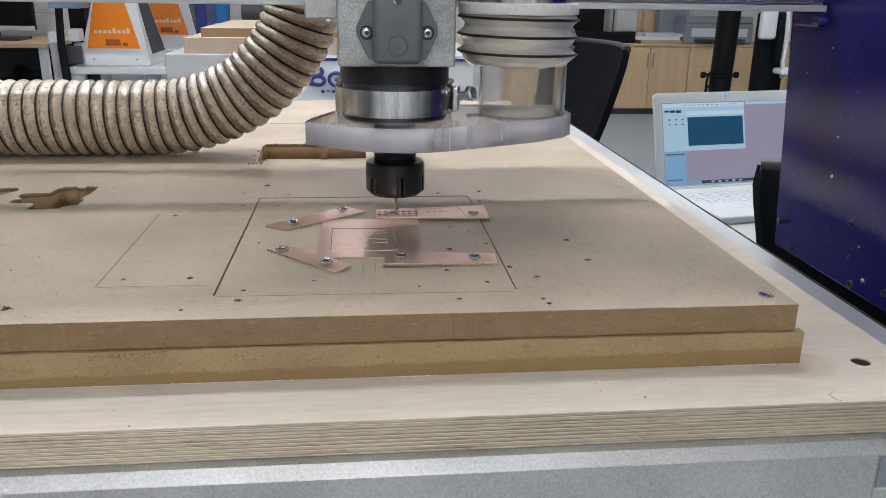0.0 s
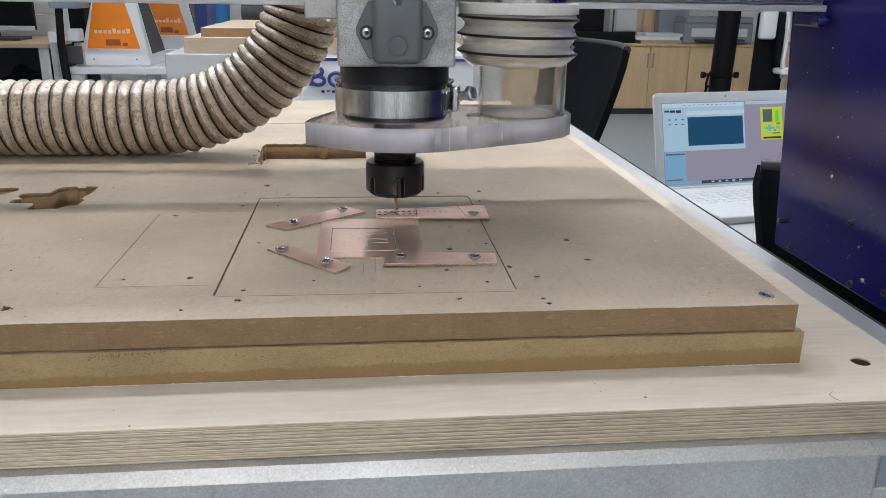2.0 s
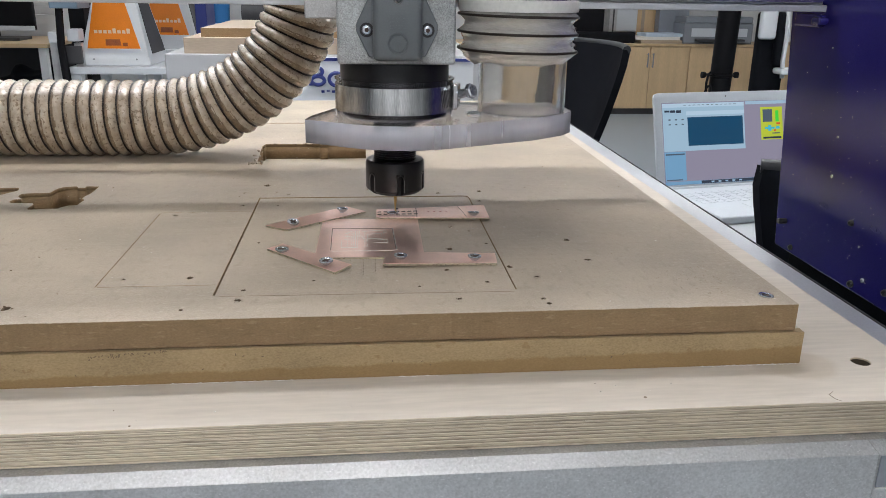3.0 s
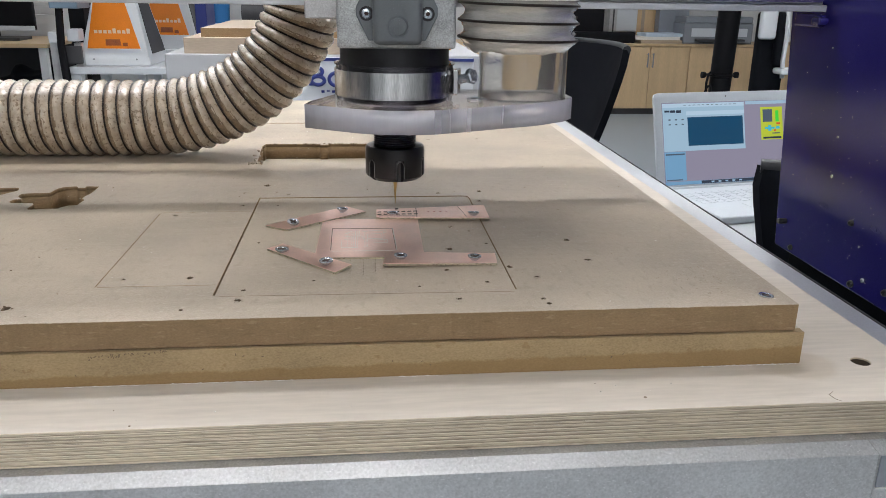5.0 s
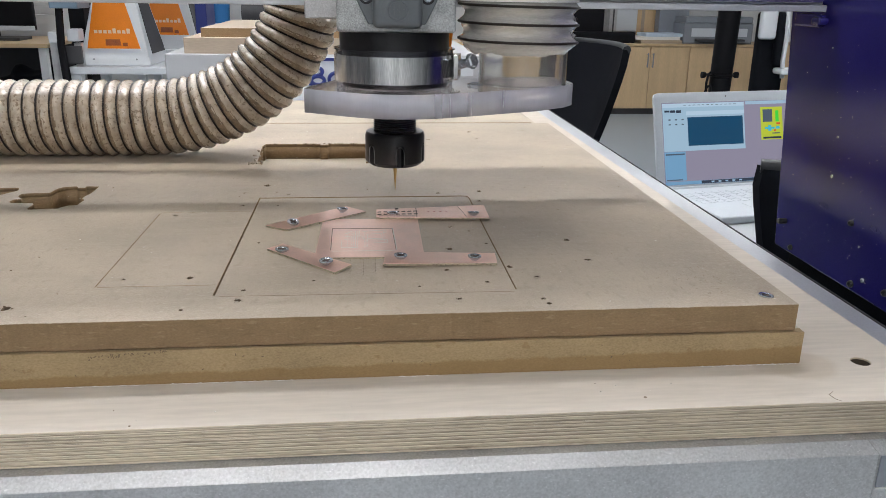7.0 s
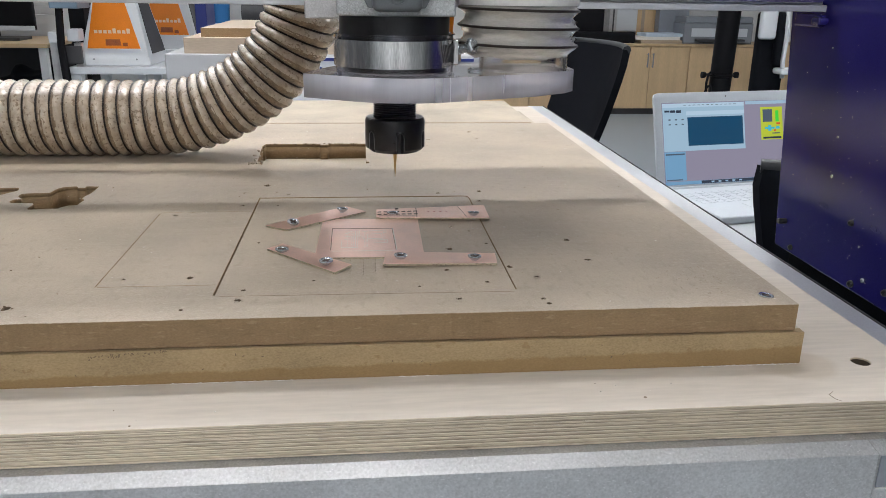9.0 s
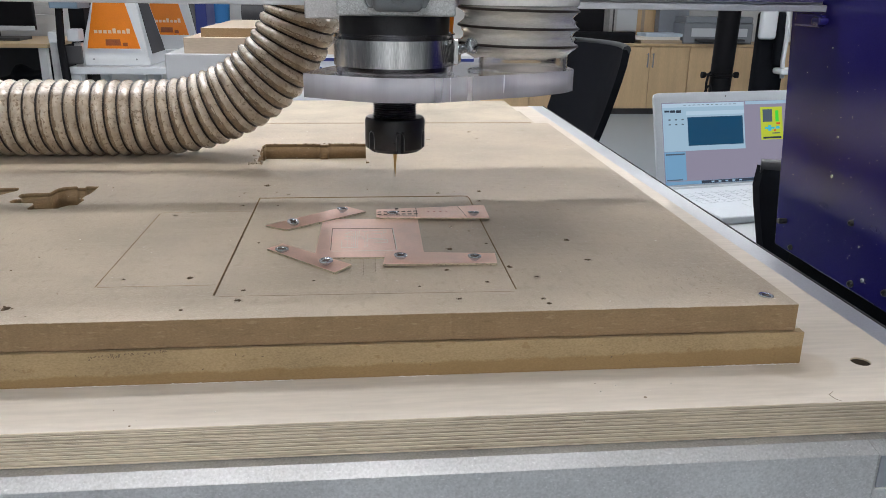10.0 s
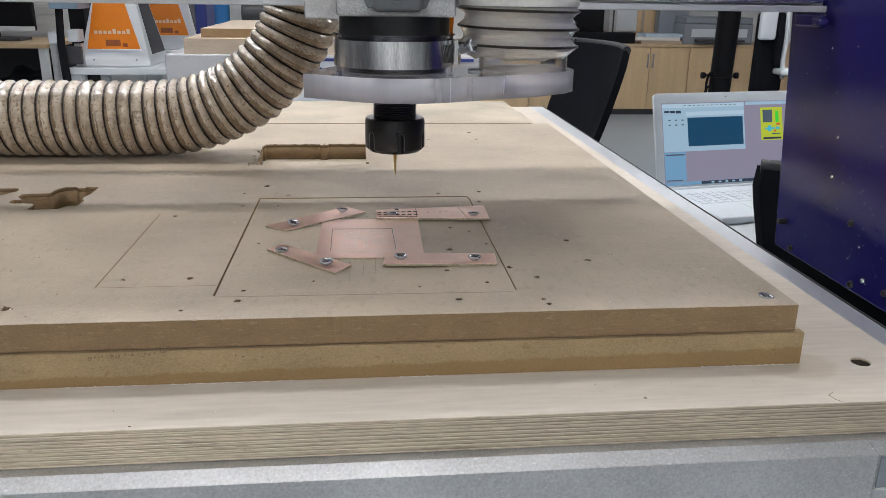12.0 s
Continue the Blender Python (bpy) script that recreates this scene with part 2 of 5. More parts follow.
DARK = mat("dark_grey_plastic", (0.05, 0.05, 0.055), 0.5, vary=0.2, scale=10, fine=200)
GREY = mat("mid_grey_plastic", (0.24, 0.26, 0.29), 0.5, vary=0.08, scale=10, fine=200)
NAVY = mat("navy_print", (0.02, 0.035, 0.19), 0.4, vary=0.08, scale=10, fine=200)
BLUE_GREY = mat("blue_grey_paint", (0.20, 0.28, 0.36), 0.45, vary=0.08, scale=10, fine=200)
BLUE = mat("blue_plastic", (0.03, 0.17, 0.42), 0.4, vary=0.1, scale=10, fine=200)
PAPER = mat("paper", (0.8, 0.78, 0.74), 0.8, vary=0.04, scale=20, fine=300)
SCREEN_PALE = glow("screen_pale", (0.34, 0.50, 0.64), 0.9)
SCREEN_BLUE = glow("screen_blue", (0.20, 0.42, 0.66), 0.75)
SCREEN_NAVY = glow("screen_navy", (0.0, 0.055, 0.13), 0.9)
SCREEN_MAUVE = glow("screen_mauve", (0.27, 0.25, 0.34), 0.9)
SCREEN_GREY = glow("screen_grey", (0.07, 0.10, 0.14), 0.9)
SCREEN_YELLOW = glow("screen_yellow", (0.48, 0.56, 0.04), 0.9)
SCREEN_GREEN = glow("screen_green", (0.05, 0.65, 0.05), 0.9)
SCREEN_RED = glow("screen_red", (0.6, 0.1, 0.03), 0.9)
SCREEN_CYAN = glow("screen_cyan", (0.05, 0.45, 0.6), 0.9)
SCREEN_INK = glow("screen_ink", (0.03, 0.05, 0.09), 0.6)
SCREEN_WHITE = glow("screen_white", (0.45, 0.60, 0.74), 0.9)
LIGHT = glow("lamp_diffuser", (0.98, 0.97, 0.985), LAMP)


# ---- shapes ----
def finish(name, bm, material, smooth=None):
    me = bpy.data.meshes.new(name)
    bmesh.ops.recalc_face_normals(bm, faces=bm.faces)
    bm.to_mesh(me)
    bm.free()
    if material:
        me.materials.append(material)
    if smooth is not None:
        for p in me.polygons:
            p.use_smooth = True
        me.set_sharp_from_angle(angle=radians(smooth))
    return me


def part(name, bm, material, parent=None, label="", smooth=None):
    ob = new(name, finish(name, bm, material, smooth))
    ob.parent = parent
    return tagged(ob, label)


def thing(name, label, category, at=None, group="", kind=""):
    ob = new(name)
    ob.empty_display_size = 0.05
    if at is not None:
        ob.matrix_basis = at
    return tagged(ob, label, category, group, kind)


def single(name, bm, material, label, category="", group="", kind="", at=None, smooth=None):
    ob = new(name, finish(name, bm, material, smooth))
    if at is not None:
        ob.matrix_basis = at
    return tagged(ob, label, category, group, kind)


def bevelled(bm, r, seg=2):
    if r > 0:
        bmesh.ops.bevel(bm, geom=list(bm.edges), offset=r, segments=seg, affect="EDGES", profile=0.5)
    return bm


def box(x0, x1, y0, y1, z0, z1, r=0.0, seg=2):
    bm = bmesh.new()
    bmesh.ops.create_cube(bm, size=1.0)
    bmesh.ops.transform(bm, matrix=Matrix.LocRotScale(((x0 + x1) / 2, (y0 + y1) / 2, (z0 + z1) / 2), None, (x1 - x0, y1 - y0, z1 - z0)), verts=bm.verts)
    return bevelled(bm, r, seg)


def merge(*bms):
    out = bmesh.new()
    for b in bms:
        me = bpy.data.meshes.new("tmp")
        b.to_mesh(me)
        b.free()
        out.from_mesh(me)
        bpy.data.meshes.remove(me)
    return out


def moved(bm, m):
    bmesh.ops.transform(bm, matrix=m, verts=bm.verts)
    return bm


def lathe(profile, n=48, x=0.0, y=0.0, closed=False):
    """A turned body about an upright axis from pairs of radius and height."""
    bm = bmesh.new()
    rings = []
    for r, z in profile:
        rings.append([bm.verts.new((x + r * math.cos(2 * math.pi * i / n), y + r * math.sin(2 * math.pi * i / n), z)) for i in range(n)])
    pairs = list(zip(rings, rings[1:]))
    if closed:
        pairs.append((rings[-1], rings[0]))
    for a, b in pairs:
        for i in range(n):
            bm.faces.new((a[i], a[(i + 1) % n], b[(i + 1) % n], b[i]))
    if not closed:
        for ring in (rings[0], rings[-1]):
            bm.faces.new(ring)
    return bm


def prism(points, z0, z1, r=0.0):
    bm = bmesh.new()
    a = [bm.verts.new((p[0], p[1], z0)) for p in points]
    b = [bm.verts.new((p[0], p[1], z1)) for p in points]
    bm.faces.new(a), bm.faces.new(b)
    for i in range(len(points)):
        j = (i + 1) % len(points)
        bm.faces.new((a[i], a[j], b[j], b[i]))
    return bevelled(bm, r)


def tube(path, radius, n=10, closed=False):
    """A rod of constant thickness along a list of points."""
    bm = bmesh.new()
    pts = [Vector(p) for p in path]
    rings, up = [], None
    for i, p in enumerate(pts):
        a = pts[i - 1] if i or closed else p
        b = pts[(i + 1) % len(pts)] if i + 1 < len(pts) or closed else p
        d = (b - a).normalized()
        if up is None:
            up = d.orthogonal().normalized()
        up = (up - d * up.dot(d)).normalized()
        side = d.cross(up)
        r = radius(i) if callable(radius) else radius
        rings.append([bm.verts.new(p + r * (math.cos(2 * math.pi * k / n) * up + math.sin(2 * math.pi * k / n) * side)) for k in range(n)])
    pairs = list(zip(rings, rings[1:])) + ([(rings[-1], rings[0])] if closed else [])
    for a, b in pairs:
        for k in range(n):
            bm.faces.new((a[k], a[(k + 1) % n], b[(k + 1) % n], b[k]))
    if not closed:
        bm.faces.new(rings[0]), bm.faces.new(rings[-1])
    return bm


def sheet_with_holes(outer, holes, z0, z1):
    """A slab between two heights with openings cut right through it."""
    cu = bpy.data.curves.new("outline", "CURVE")
    cu.dimensions, cu.fill_mode, cu.extrude = "2D", "BOTH", (z1 - z0) / 2
    for loop in (outer, *holes):
        sp = cu.splines.new("POLY")
        sp.points.add(len(loop) - 1)
        for p, (x, y) in zip(sp.points, loop):
            p.co = (x, y, 0, 1)
        sp.use_cyclic_u = True
    ob = bpy.data.objects.new("outline", cu)
    scene.collection.objects.link(ob)
    me = bpy.data.meshes.new_from_object(ob.evaluated_get(bpy.context.evaluated_depsgraph_get()))
    bm = bmesh.new()
    bm.from_mesh(me)
    bmesh.ops.remove_doubles(bm, verts=bm.verts, dist=1e-6)
    bmesh.ops.translate(bm, vec=(0, 0, (z0 + z1) / 2), verts=bm.verts)
    bpy.data.objects.remove(ob), bpy.data.curves.remove(cu), bpy.data.meshes.remove(me)
    return bm


def rect(x0, x1, y0, y1):
    return [(x0, y0), (x1, y0), (x1, y1), (x0, y1)]


def disc(x, y, r, n=10, wobble=0.0, seed=0):
    rnd = random.Random(seed)
    return [(x + r * (1 + rnd.uniform(-wobble, wobble)) * math.cos(2 * math.pi * i / n), y + r * (1 + rnd.uniform(-wobble, wobble)) * math.sin(2 * math.pi * i / n)) for i in range(n)]


# ---- the room ----
FLOOR_Z, CEIL_Z = -1.0, 1.72
X0, X1, Y0, Y1 = -4.6, 6.2, -3.6, 8.1


def room():
    single("floor", box(X0 - 0.1, X1 + 0.1, Y0 - 0.1, Y1 + 0.1, FLOOR_Z - 0.1, FLOOR_Z), FLOOR, "blue-grey vinyl floor of the workshop", "floor", kind="structure")
    single("ceiling", box(X0 - 0.1, X1 + 0.1, Y0 - 0.1, Y1 + 0.1, CEIL_Z, CEIL_Z + 0.1), CEIL, "white tiled ceiling", "ceiling", kind="structure")
    single("wall_north", box(X0 - 0.1, X1 + 0.1, Y1, Y1 + 0.1, FLOOR_Z, CEIL_Z), WALL, "plain white painted wall behind the cabinets", "wall", kind="structure")
    single("wall_south", box(X0 - 0.1, X1 + 0.1, Y0 - 0.1, Y0, FLOOR_Z, CEIL_Z), WALL, "plain white painted wall", "wall", kind="structure")
    # west and east walls are out of view; their dark tone is a lighting choice
    single("wall_west", box(X0 - 0.1, X0, Y0, Y1, FLOOR_Z, CEIL_Z), WALL_DIM, "unseen side wall, dark grey to cut fill light and reflections", "wall", kind="structure")
    single("wall_east", box(X1, X1 + 0.1, Y0, Y1, FLOOR_Z, CEIL_Z), WALL_DIM, "unseen side wall, dark grey to cut fill light and reflections", "wall", kind="structure")


def ceiling_light(x, y, w=1.5, d=0.22):
    t = thing("ceiling_light", "unseen long white batten ceiling light with a glowing diffuser", "lamp", pose(x, y, CEIL_Z), "batten lights on the ceiling")
    part("frame", merge(box(-w / 2 - 0.02, w / 2 + 0.02, -d / 2 - 0.02, -d / 2, -0.06, 0), box(-w / 2 - 0.02, w / 2 + 0.02, d / 2, d / 2 + 0.02, -0.06, 0),
                        box(-w / 2 - 0.02, -w / 2, -d / 2, d / 2, -0.06, 0), box(w / 2, w / 2 + 0.02, -d / 2, d / 2, -0.06, 0)), WHITE, t)
    part("diffuser", box(-w / 2, w / 2, -d / 2, d / 2, -0.055, -0.01), LIGHT, t, "glowing white diffuser")
    return t


# ---- the router table ----
PLY_TOP, PLY_BOTTOM = -0.040, -0.061
LEFT = -1.12


def groove(x0, y0, x1, y1, w):
    d = Vector((x1 - x0, y1 - y0)).normalized() * w / 2
    n = Vector((-d.y, d.x))
    return [(x0 - n.x, y0 - n.y), (x1 - n.x, y1 - n.y), (x1 + n.x, y1 + n.y), (x0 + n.x, y0 + n.y)]


# old screw holes: x, y, radius in mm, ragged or clean
MARKS = [(-0.3623, 0.3277, 2.6, 1), (-0.38, 0.2993, 1.3, 0), (-0.3392, 0.2912, 1.8, 1), (-0.3753, 0.2544, 2.0, 1), (-0.3448, 0.253, 1.0, 0),
         (-0.4264, 0.2238, 2.0, 1), (-0.427, 0.0699, 1.7, 1), (-0.3846, 0.0706, 2.6, 1), (-0.3788, 0.0148, 1.4, 0), (-0.3477, 0.0282, 2.4, 1),
         (-0.3463, 0.0454, 1.3, 0), (-0.1993, 0.2917, 1.8, 1), (-0.1597, 0.2967, 1.6, 1), (-0.1645, 0.2607, 2.0, 1), (-0.1855, 0.573, 2.0, 1),
         (-0.1228, 0.5758, 2.0, 1), (-0.1258, 0.6269, 1.8, 1), (-0.1996, 0.179, 2.0, 1), (-0.1859, 0.1672, 1.0, 0), (-0.1772, 0.1341, 1.2, 0),
         (-0.2067, 0.1219, 2.0, 1), (-0.1134, 0.1393, 2.6, 1), (-0.1092, 0.0917, 2.6, 1), (-0.1539, 0.0589, 1.9, 1), (-0.1562, 0.0113, 1.5, 0),
         (-0.1581, 0.019, 1.7, 1), (-0.2105, 0.0223, 1.7, 1), (-0.189, 0.0512, 1.5, 1), (-0.4819, 0.0241, 3.2, 1), (-0.3031, 0.0603, 1.0, 0),
         (-0.3486, 0.1448, 1.0, 0), (-0.234, 0.0456, 1.0, 0), (-0.1690, 0.0795, 1.6, 1), (-0.213, 0.076, 2.0, 1)]
POCKET = [(-0.3845, 0.428), (-0.380, 0.428), (-0.380, 0.4245), (-0.270, 0.4245), (-0.270, 0.428), (-0.2625, 0.428), (-0.2625, 0.4375), (-0.266, 0.4375), (-0.266, 0.534),
          (-0.2625, 0.534), (-0.2625, 0.545), (-0.312, 0.545), (-0.312, 0.540), (-0.322, 0.540), (-0.322, 0.545), (-0.3885, 0.545), (-0.3885, 0.534), (-0.3905, 0.534)]
CUTOUT = [(-0.5809, 0.2761), (-0.5802, 0.2844), (-0.5733, 0.2849), (-0.5807, 0.2954), (-0.5811, 0.3043), (-0.5749, 0.3065), (-0.5574, 0.3074), (-0.5563, 0.3233), (-0.5514, 0.3309), (-0.5415, 0.3322), (-0.5378, 0.326), (-0.5317, 0.3266), (-0.5327, 0.3319), (-0.5203, 0.3305), (-0.5196, 0.3041), (-0.5219, 0.2913), (-0.5214, 0.285), (-0.5178, 0.2802), (-0.5186, 0.2607), (-0.5302, 0.2511), (-0.5399, 0.2515), (-0.554, 0.2487), (-0.5562, 0.2516), (-0.5566, 0.2675), (-0.5586, 0.2706), (-0.5682, 0.2718), (-0.5763, 0.2714)]
CUTOUT_LEFT = [(-0.68, 0.329), (-0.5925, 0.3285), (-0.589, 0.318), (-0.598, 0.302), (-0.61, 0.292), (-0.66, 0.285), (-0.69, 0.30)]


def soft_loop(loop, r=0.0025):
    """Rounds a loop's corners, as a router bit does."""
    out = []
    for i, p in enumerate(loop):
        a, p, b = Vector(loop[i - 1]), Vector(p), Vector(loop[(i + 1) % len(loop)])
        k = min(r, (a - p).length * 0.4, (b - p).length * 0.4)
        s, e = p + (a - p).normalized() * k, p + (b - p).normalized() * k
        for f in (0, 0.5, 1):
            out.append(tuple(s.lerp(p, f).lerp(p.lerp(e, f), f)))
    return out


def edged(me, face, edge):
    """Gives upright faces the look of the sawn edge."""
    me.materials.clear()
    me.materials.append(face), me.materials.append(edge)
    for p in me.polygons:
        p.material_index = 0 if abs(p.normal.z) > 0.7 else 1


def front_strip(x0, x1, y, y1, z0, z1, seed, amount):
    """The strip along a board's sawn front, with small chips out of its arris."""
    bm, rnd = bmesh.new(), random.Random(seed)
    n = int((x1 - x0) / 0.0018)
    rows, chips = [], z1 > -0.001
    for i in range(n + 1):
        x = x0 + (x1 - x0) * i / n
        c = amount * (noise.noise((x * 60, seed, 0)) + 0.6 * noise.noise((x * 300, seed, 3)))
        d = max(0.0, rnd.gauss(-0.0013, 0.0007)) if chips and i not in (0, n) else 0
        k = 0.0003 if chips else 0.00001
        rows.append([bm.verts.new(p) for p in ((x, y1, z1), (x, y + c + k + d, z1), (x, y + c, z1 - k - d), (x, y + c, z0), (x, y1, z0))])
    for a, b in zip(rows, rows[1:]):
        for k in range(4):
            bm.faces.new((a[k], a[k + 1], b[k + 1], b[k]))
    bm.faces.new(rows[0]), bm.faces.new(rows[-1])
    return bm


def router_table():
    # spoil boards
    t = thing("spoilboard", "worn brown fibreboard spoil board with routed pockets and old screw holes", "board")
    big = [soft_loop(POCKET), soft_loop(CUTOUT, 0.0012), soft_loop(CUTOUT_LEFT)]
    lines = [[(-0.3643, 0.0375), (-0.3629, 0.0375), (-0.3629, 0.2780), (-0.1772, 0.2780), (-0.1746, 0.2772), (-0.1732, 0.2756), (-0.1727, 0.2730), (-0.1727, 0.0365), (-0.1717, 0.0365), (-0.1717, 0.2745), (-0.1723, 0.2778), (-0.1740, 0.2802), (-0.1768, 0.2812), (-0.3643, 0.2812)],
             groove(-0.4407, 0.0563, -0.4407, 0.2298, 0.0008), groove(-0.4395, 0.0561, -0.3655, 0.0561, 0.0005), groove(-0.4390, 0.2335, -0.3668, 0.2350, 0.0004)]
    holes = [disc(x, y, 0.001 * r * (0.95 if rag else 1.1), 11, 0.35, i) for i, (x, y, r, rag) in enumerate(MARKS)]
    # a shallow area inside the outline keeps the board's face; only the rim of the outline is cut
    outer = [(LEFT + 0.06, 0.004), (0.0, 0.004), (0.0, 0.7019), (LEFT + 0.06, 0.7019)]
    skin = part("top_face", sheet_with_holes(outer, big + lines + holes, -0.0035, 0.0), None, t)
    edged(skin.data, MDF, MDF_EDGE)
    # the old screw holes get darker walls: their inner shade is put into the colour
    skin.data.materials.append(HOLE_WALL_SHADE)
    for p in skin.data.polygons:
        if p.material_index == 1 and any(math.hypot(p.center.x - x, p.center.y - y) < 0.0018 * r for x, y, r, rag in MARKS):
            p.material_index = 2
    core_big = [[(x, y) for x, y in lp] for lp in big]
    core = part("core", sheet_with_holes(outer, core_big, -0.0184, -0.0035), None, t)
    # the core's top is the floor of holes and grooves, its shade painted in
    edged(core.data, HOLE_SHADE, MDF_EDGE)
    for name, z0, z1, seed, amount in (("chipped_edge", -0.0035, 0.0, 3, 0.0005), ("sawn_edge", -0.0173, -0.0035, 3, 0.0005)):
        o = part(name, front_strip(LEFT + 0.06, 0.0, 0.0, 0.004, z0, z1, seed, amount), None, t)
        edged(o.data, MDF, MDF_EDGE)
    rnd = random.Random(7)
    for i, (x, y, r, rag) in enumerate(MARKS):
        if not rag:
            continue
        bms = []
        for k in range(9):
            a, rr = rnd.uniform(0, 6.28), 0.001 * r * rnd.uniform(0.9, 1.35)
            b = bmesh.new()
            bmesh.ops.create_icosphere(b, subdivisions=1, radius=0.001 * rnd.uniform(0.25, 0.7))
            bms.append(moved(b, Matrix.Translation((x + rr * math.cos(a), y + rr * math.sin(a) * 1.0, 0.0)) @ Euler((0, 0, a)).to_matrix().to_4x4() @ Matrix.Diagonal((0.9, 1.6, 1.0, 1))))
        part("frayed_rim", merge(*bms), MDF_FAR if i % 4 else FRAY, t, "frayed rim of an old screw hole")
    dots = []
    for x, y0, y1 in ((-0.2795, 0.060, 0.100), (-0.2705, 0.070, 0.101), (-0.2620, 0.072, 0.101)):
        for k in range(11):
            dots.append(moved(lathe([(0.00035, -0.0002), (0.00035, 0.00008)], 6), Matrix.Translation((x, y0 + (y1 - y0) * k / 10, 0))))
    part("pin_holes", merge(*dots), HOLE_SHADE, t, "rows of tiny drilled dots")
    part("scratch", prism(groove(-0.3600, 0.0355, -0.1745, 0.0330, 0.0007), -0.0002, 0.00005), SCRATCH, t, "faint scratch")
    rnd, bms = random.Random(5), []
    for k in range(46):
        x, y, a, s = rnd.gauss(-0.048, 0.013), rnd.gauss(0.047, 0.014), rnd.gauss(1.2, 0.35), rnd.uniform(0.0012, 0.0045)
        bms.append(prism(groove(x, y, x + s * math.cos(a), y + s * math.sin(a), rnd.uniform(0.00018, 0.0004)), -0.0002, 0.00005))
    scuffs = merge(*bms)
    # torn fibres round the deep pocket
    dark, pale = [], []
    def lump(x, y, z, r):
        b = bmesh.new()
        bmesh.ops.create_icosphere(b, subdivisions=1, radius=r)
        for v in b.verts:
            v.co *= rnd.uniform(0.6, 1.3)
        return moved(b, pose(x, y, z, rnd.uniform(0, 90), 0, rnd.uniform(0, 360)) @ Matrix.Diagonal((1.5, 1.0, 0.7, 1)))
    for k in range(70):
        dark.append(lump(rnd.uniform(-0.388, -0.265), 0.5452 + rnd.gauss(0, 0.0006), -0.0002, rnd.uniform(0.0004, 0.0014)))
    for k in range(26):
        dark.append(lump(-0.3905 + rnd.uniform(0, 0.003), rnd.uniform(0.43, 0.545), -0.0004, rnd.uniform(0.0005, 0.0013)))
    for k in range(46):
        pale.append(lump(rnd.gauss(-0.389, 0.0022), rnd.choice((rnd.uniform(0.424, 0.436), rnd.uniform(0.424, 0.436), rnd.uniform(0.436, 0.50))), rnd.uniform(-0.003, 0.001), rnd.uniform(0.0008, 0.0022)))
    for k in range(34):
        pale.append(lump(rnd.uniform(-0.385, -0.268), 0.4243 + rnd.gauss(0, 0.0006), -0.0004, rnd.uniform(0.0003, 0.0010)))
    part("torn_rim", merge(*dark), FRAY, t, "dark frayed rim of the pocket")
    part("torn_fibres", merge(*pale), MDF_FAR, t, "pale torn fibres at the pocket's end")
    part("scuff", scuffs, SCRATCH, t, "patch of short scuff marks")
    far = single("spoilboard", box(LEFT + 0.06, -0.0234, 0.7035, 0.940, -0.0184, 0.0006, 0.0006), None, "pale clean fibreboard spoil board beside the worn one", "board")
    edged(far.data, MDF_FAR, MDF_EDGE)
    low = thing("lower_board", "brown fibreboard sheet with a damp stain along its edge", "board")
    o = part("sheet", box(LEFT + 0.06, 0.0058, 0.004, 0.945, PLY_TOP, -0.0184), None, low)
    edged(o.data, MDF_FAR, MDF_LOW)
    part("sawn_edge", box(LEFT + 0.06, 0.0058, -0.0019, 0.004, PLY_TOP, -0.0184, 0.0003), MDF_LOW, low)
    rnd, pits = random.Random(17), []
    for k in range(64):
        if k < 44:
            x = rnd.uniform(-0.43, -0.385)
            z = -0.0205 + 0.06 * (x + 0.41) + rnd.gauss(0, 0.0007)
        else:
            x, z = rnd.uniform(-0.5, 0.0), rnd.uniform(-0.037, -0.020)
        p = bmesh.new()
        bmesh.ops.create_icosphere(p, subdivisions=1, radius=rnd.uniform(0.0002, 0.0005))
        pits.append(moved(p, pose(x, -0.0019, z, 0, rnd.uniform(0, 180), 0) @ Matrix.Diagonal((2.0, 0.3, 0.8, 1))))
    single("edge_pits", merge(*pits), FRAY, "dark pits in the lower board's sawn edge", "pits", kind="stuff")
    # plywood base in layers
    t = thing("router_bed", "thick pale birch plywood base with visible layers at its edge", "plywood")
    hole = disc(0.0469, -0.0024, 0.0062, 20)
    n = 17
    rnd = random.Random(11)
    share = [rnd.uniform(0.45, 1.2) if i % 2 == 0 else rnd.uniform(0.6, 1.5) for i in range(n)]
    level = [PLY_BOTTOM + (PLY_TOP - PLY_BOTTOM) * sum(share[:i]) / sum(share) for i in range(n + 1)]
    for i in range(n):
        y = -0.0522 + rnd.uniform(0, 0.00012)
        o = part("veneer", sheet_with_holes([(LEFT, y), (0.0790, y), (0.0690, 1.15), (LEFT, 1.15)], [hole], level[i], level[i + 1]), None, t)
        edged(o.data, PLY, PLY_A if i % 2 == 0 else PLY_B)
    # glue bead under the lower board
    path = [(-0.060 + 0.0014 * i, -0.0026 + 0.0004 * math.sin(i * 2.1), PLY_TOP + 0.0002) for i in range(46)]
    single("glue_bead", tube(path, lambda i: 0.00024 + 0.00018 * math.sin(i * 1.7), 6), CUFF, "thin whitish bead of dried glue along the board", "glue")
    for x0, n in ((-0.445, 30), (-0.385, 46), (-0.25, 16)):
        path = [(x0 + 0.0016 * i, -0.0024 + 0.0003 * math.sin(i * 1.9 + x0), PLY_TOP + 0.0001) for i in range(n)]
        single("glue_bead", tube(path, lambda i: 0.00018 + 0.00014 * math.sin(i * 1.3), 6), PAPER, "thin whitish bead of dried glue along the board", "glue")
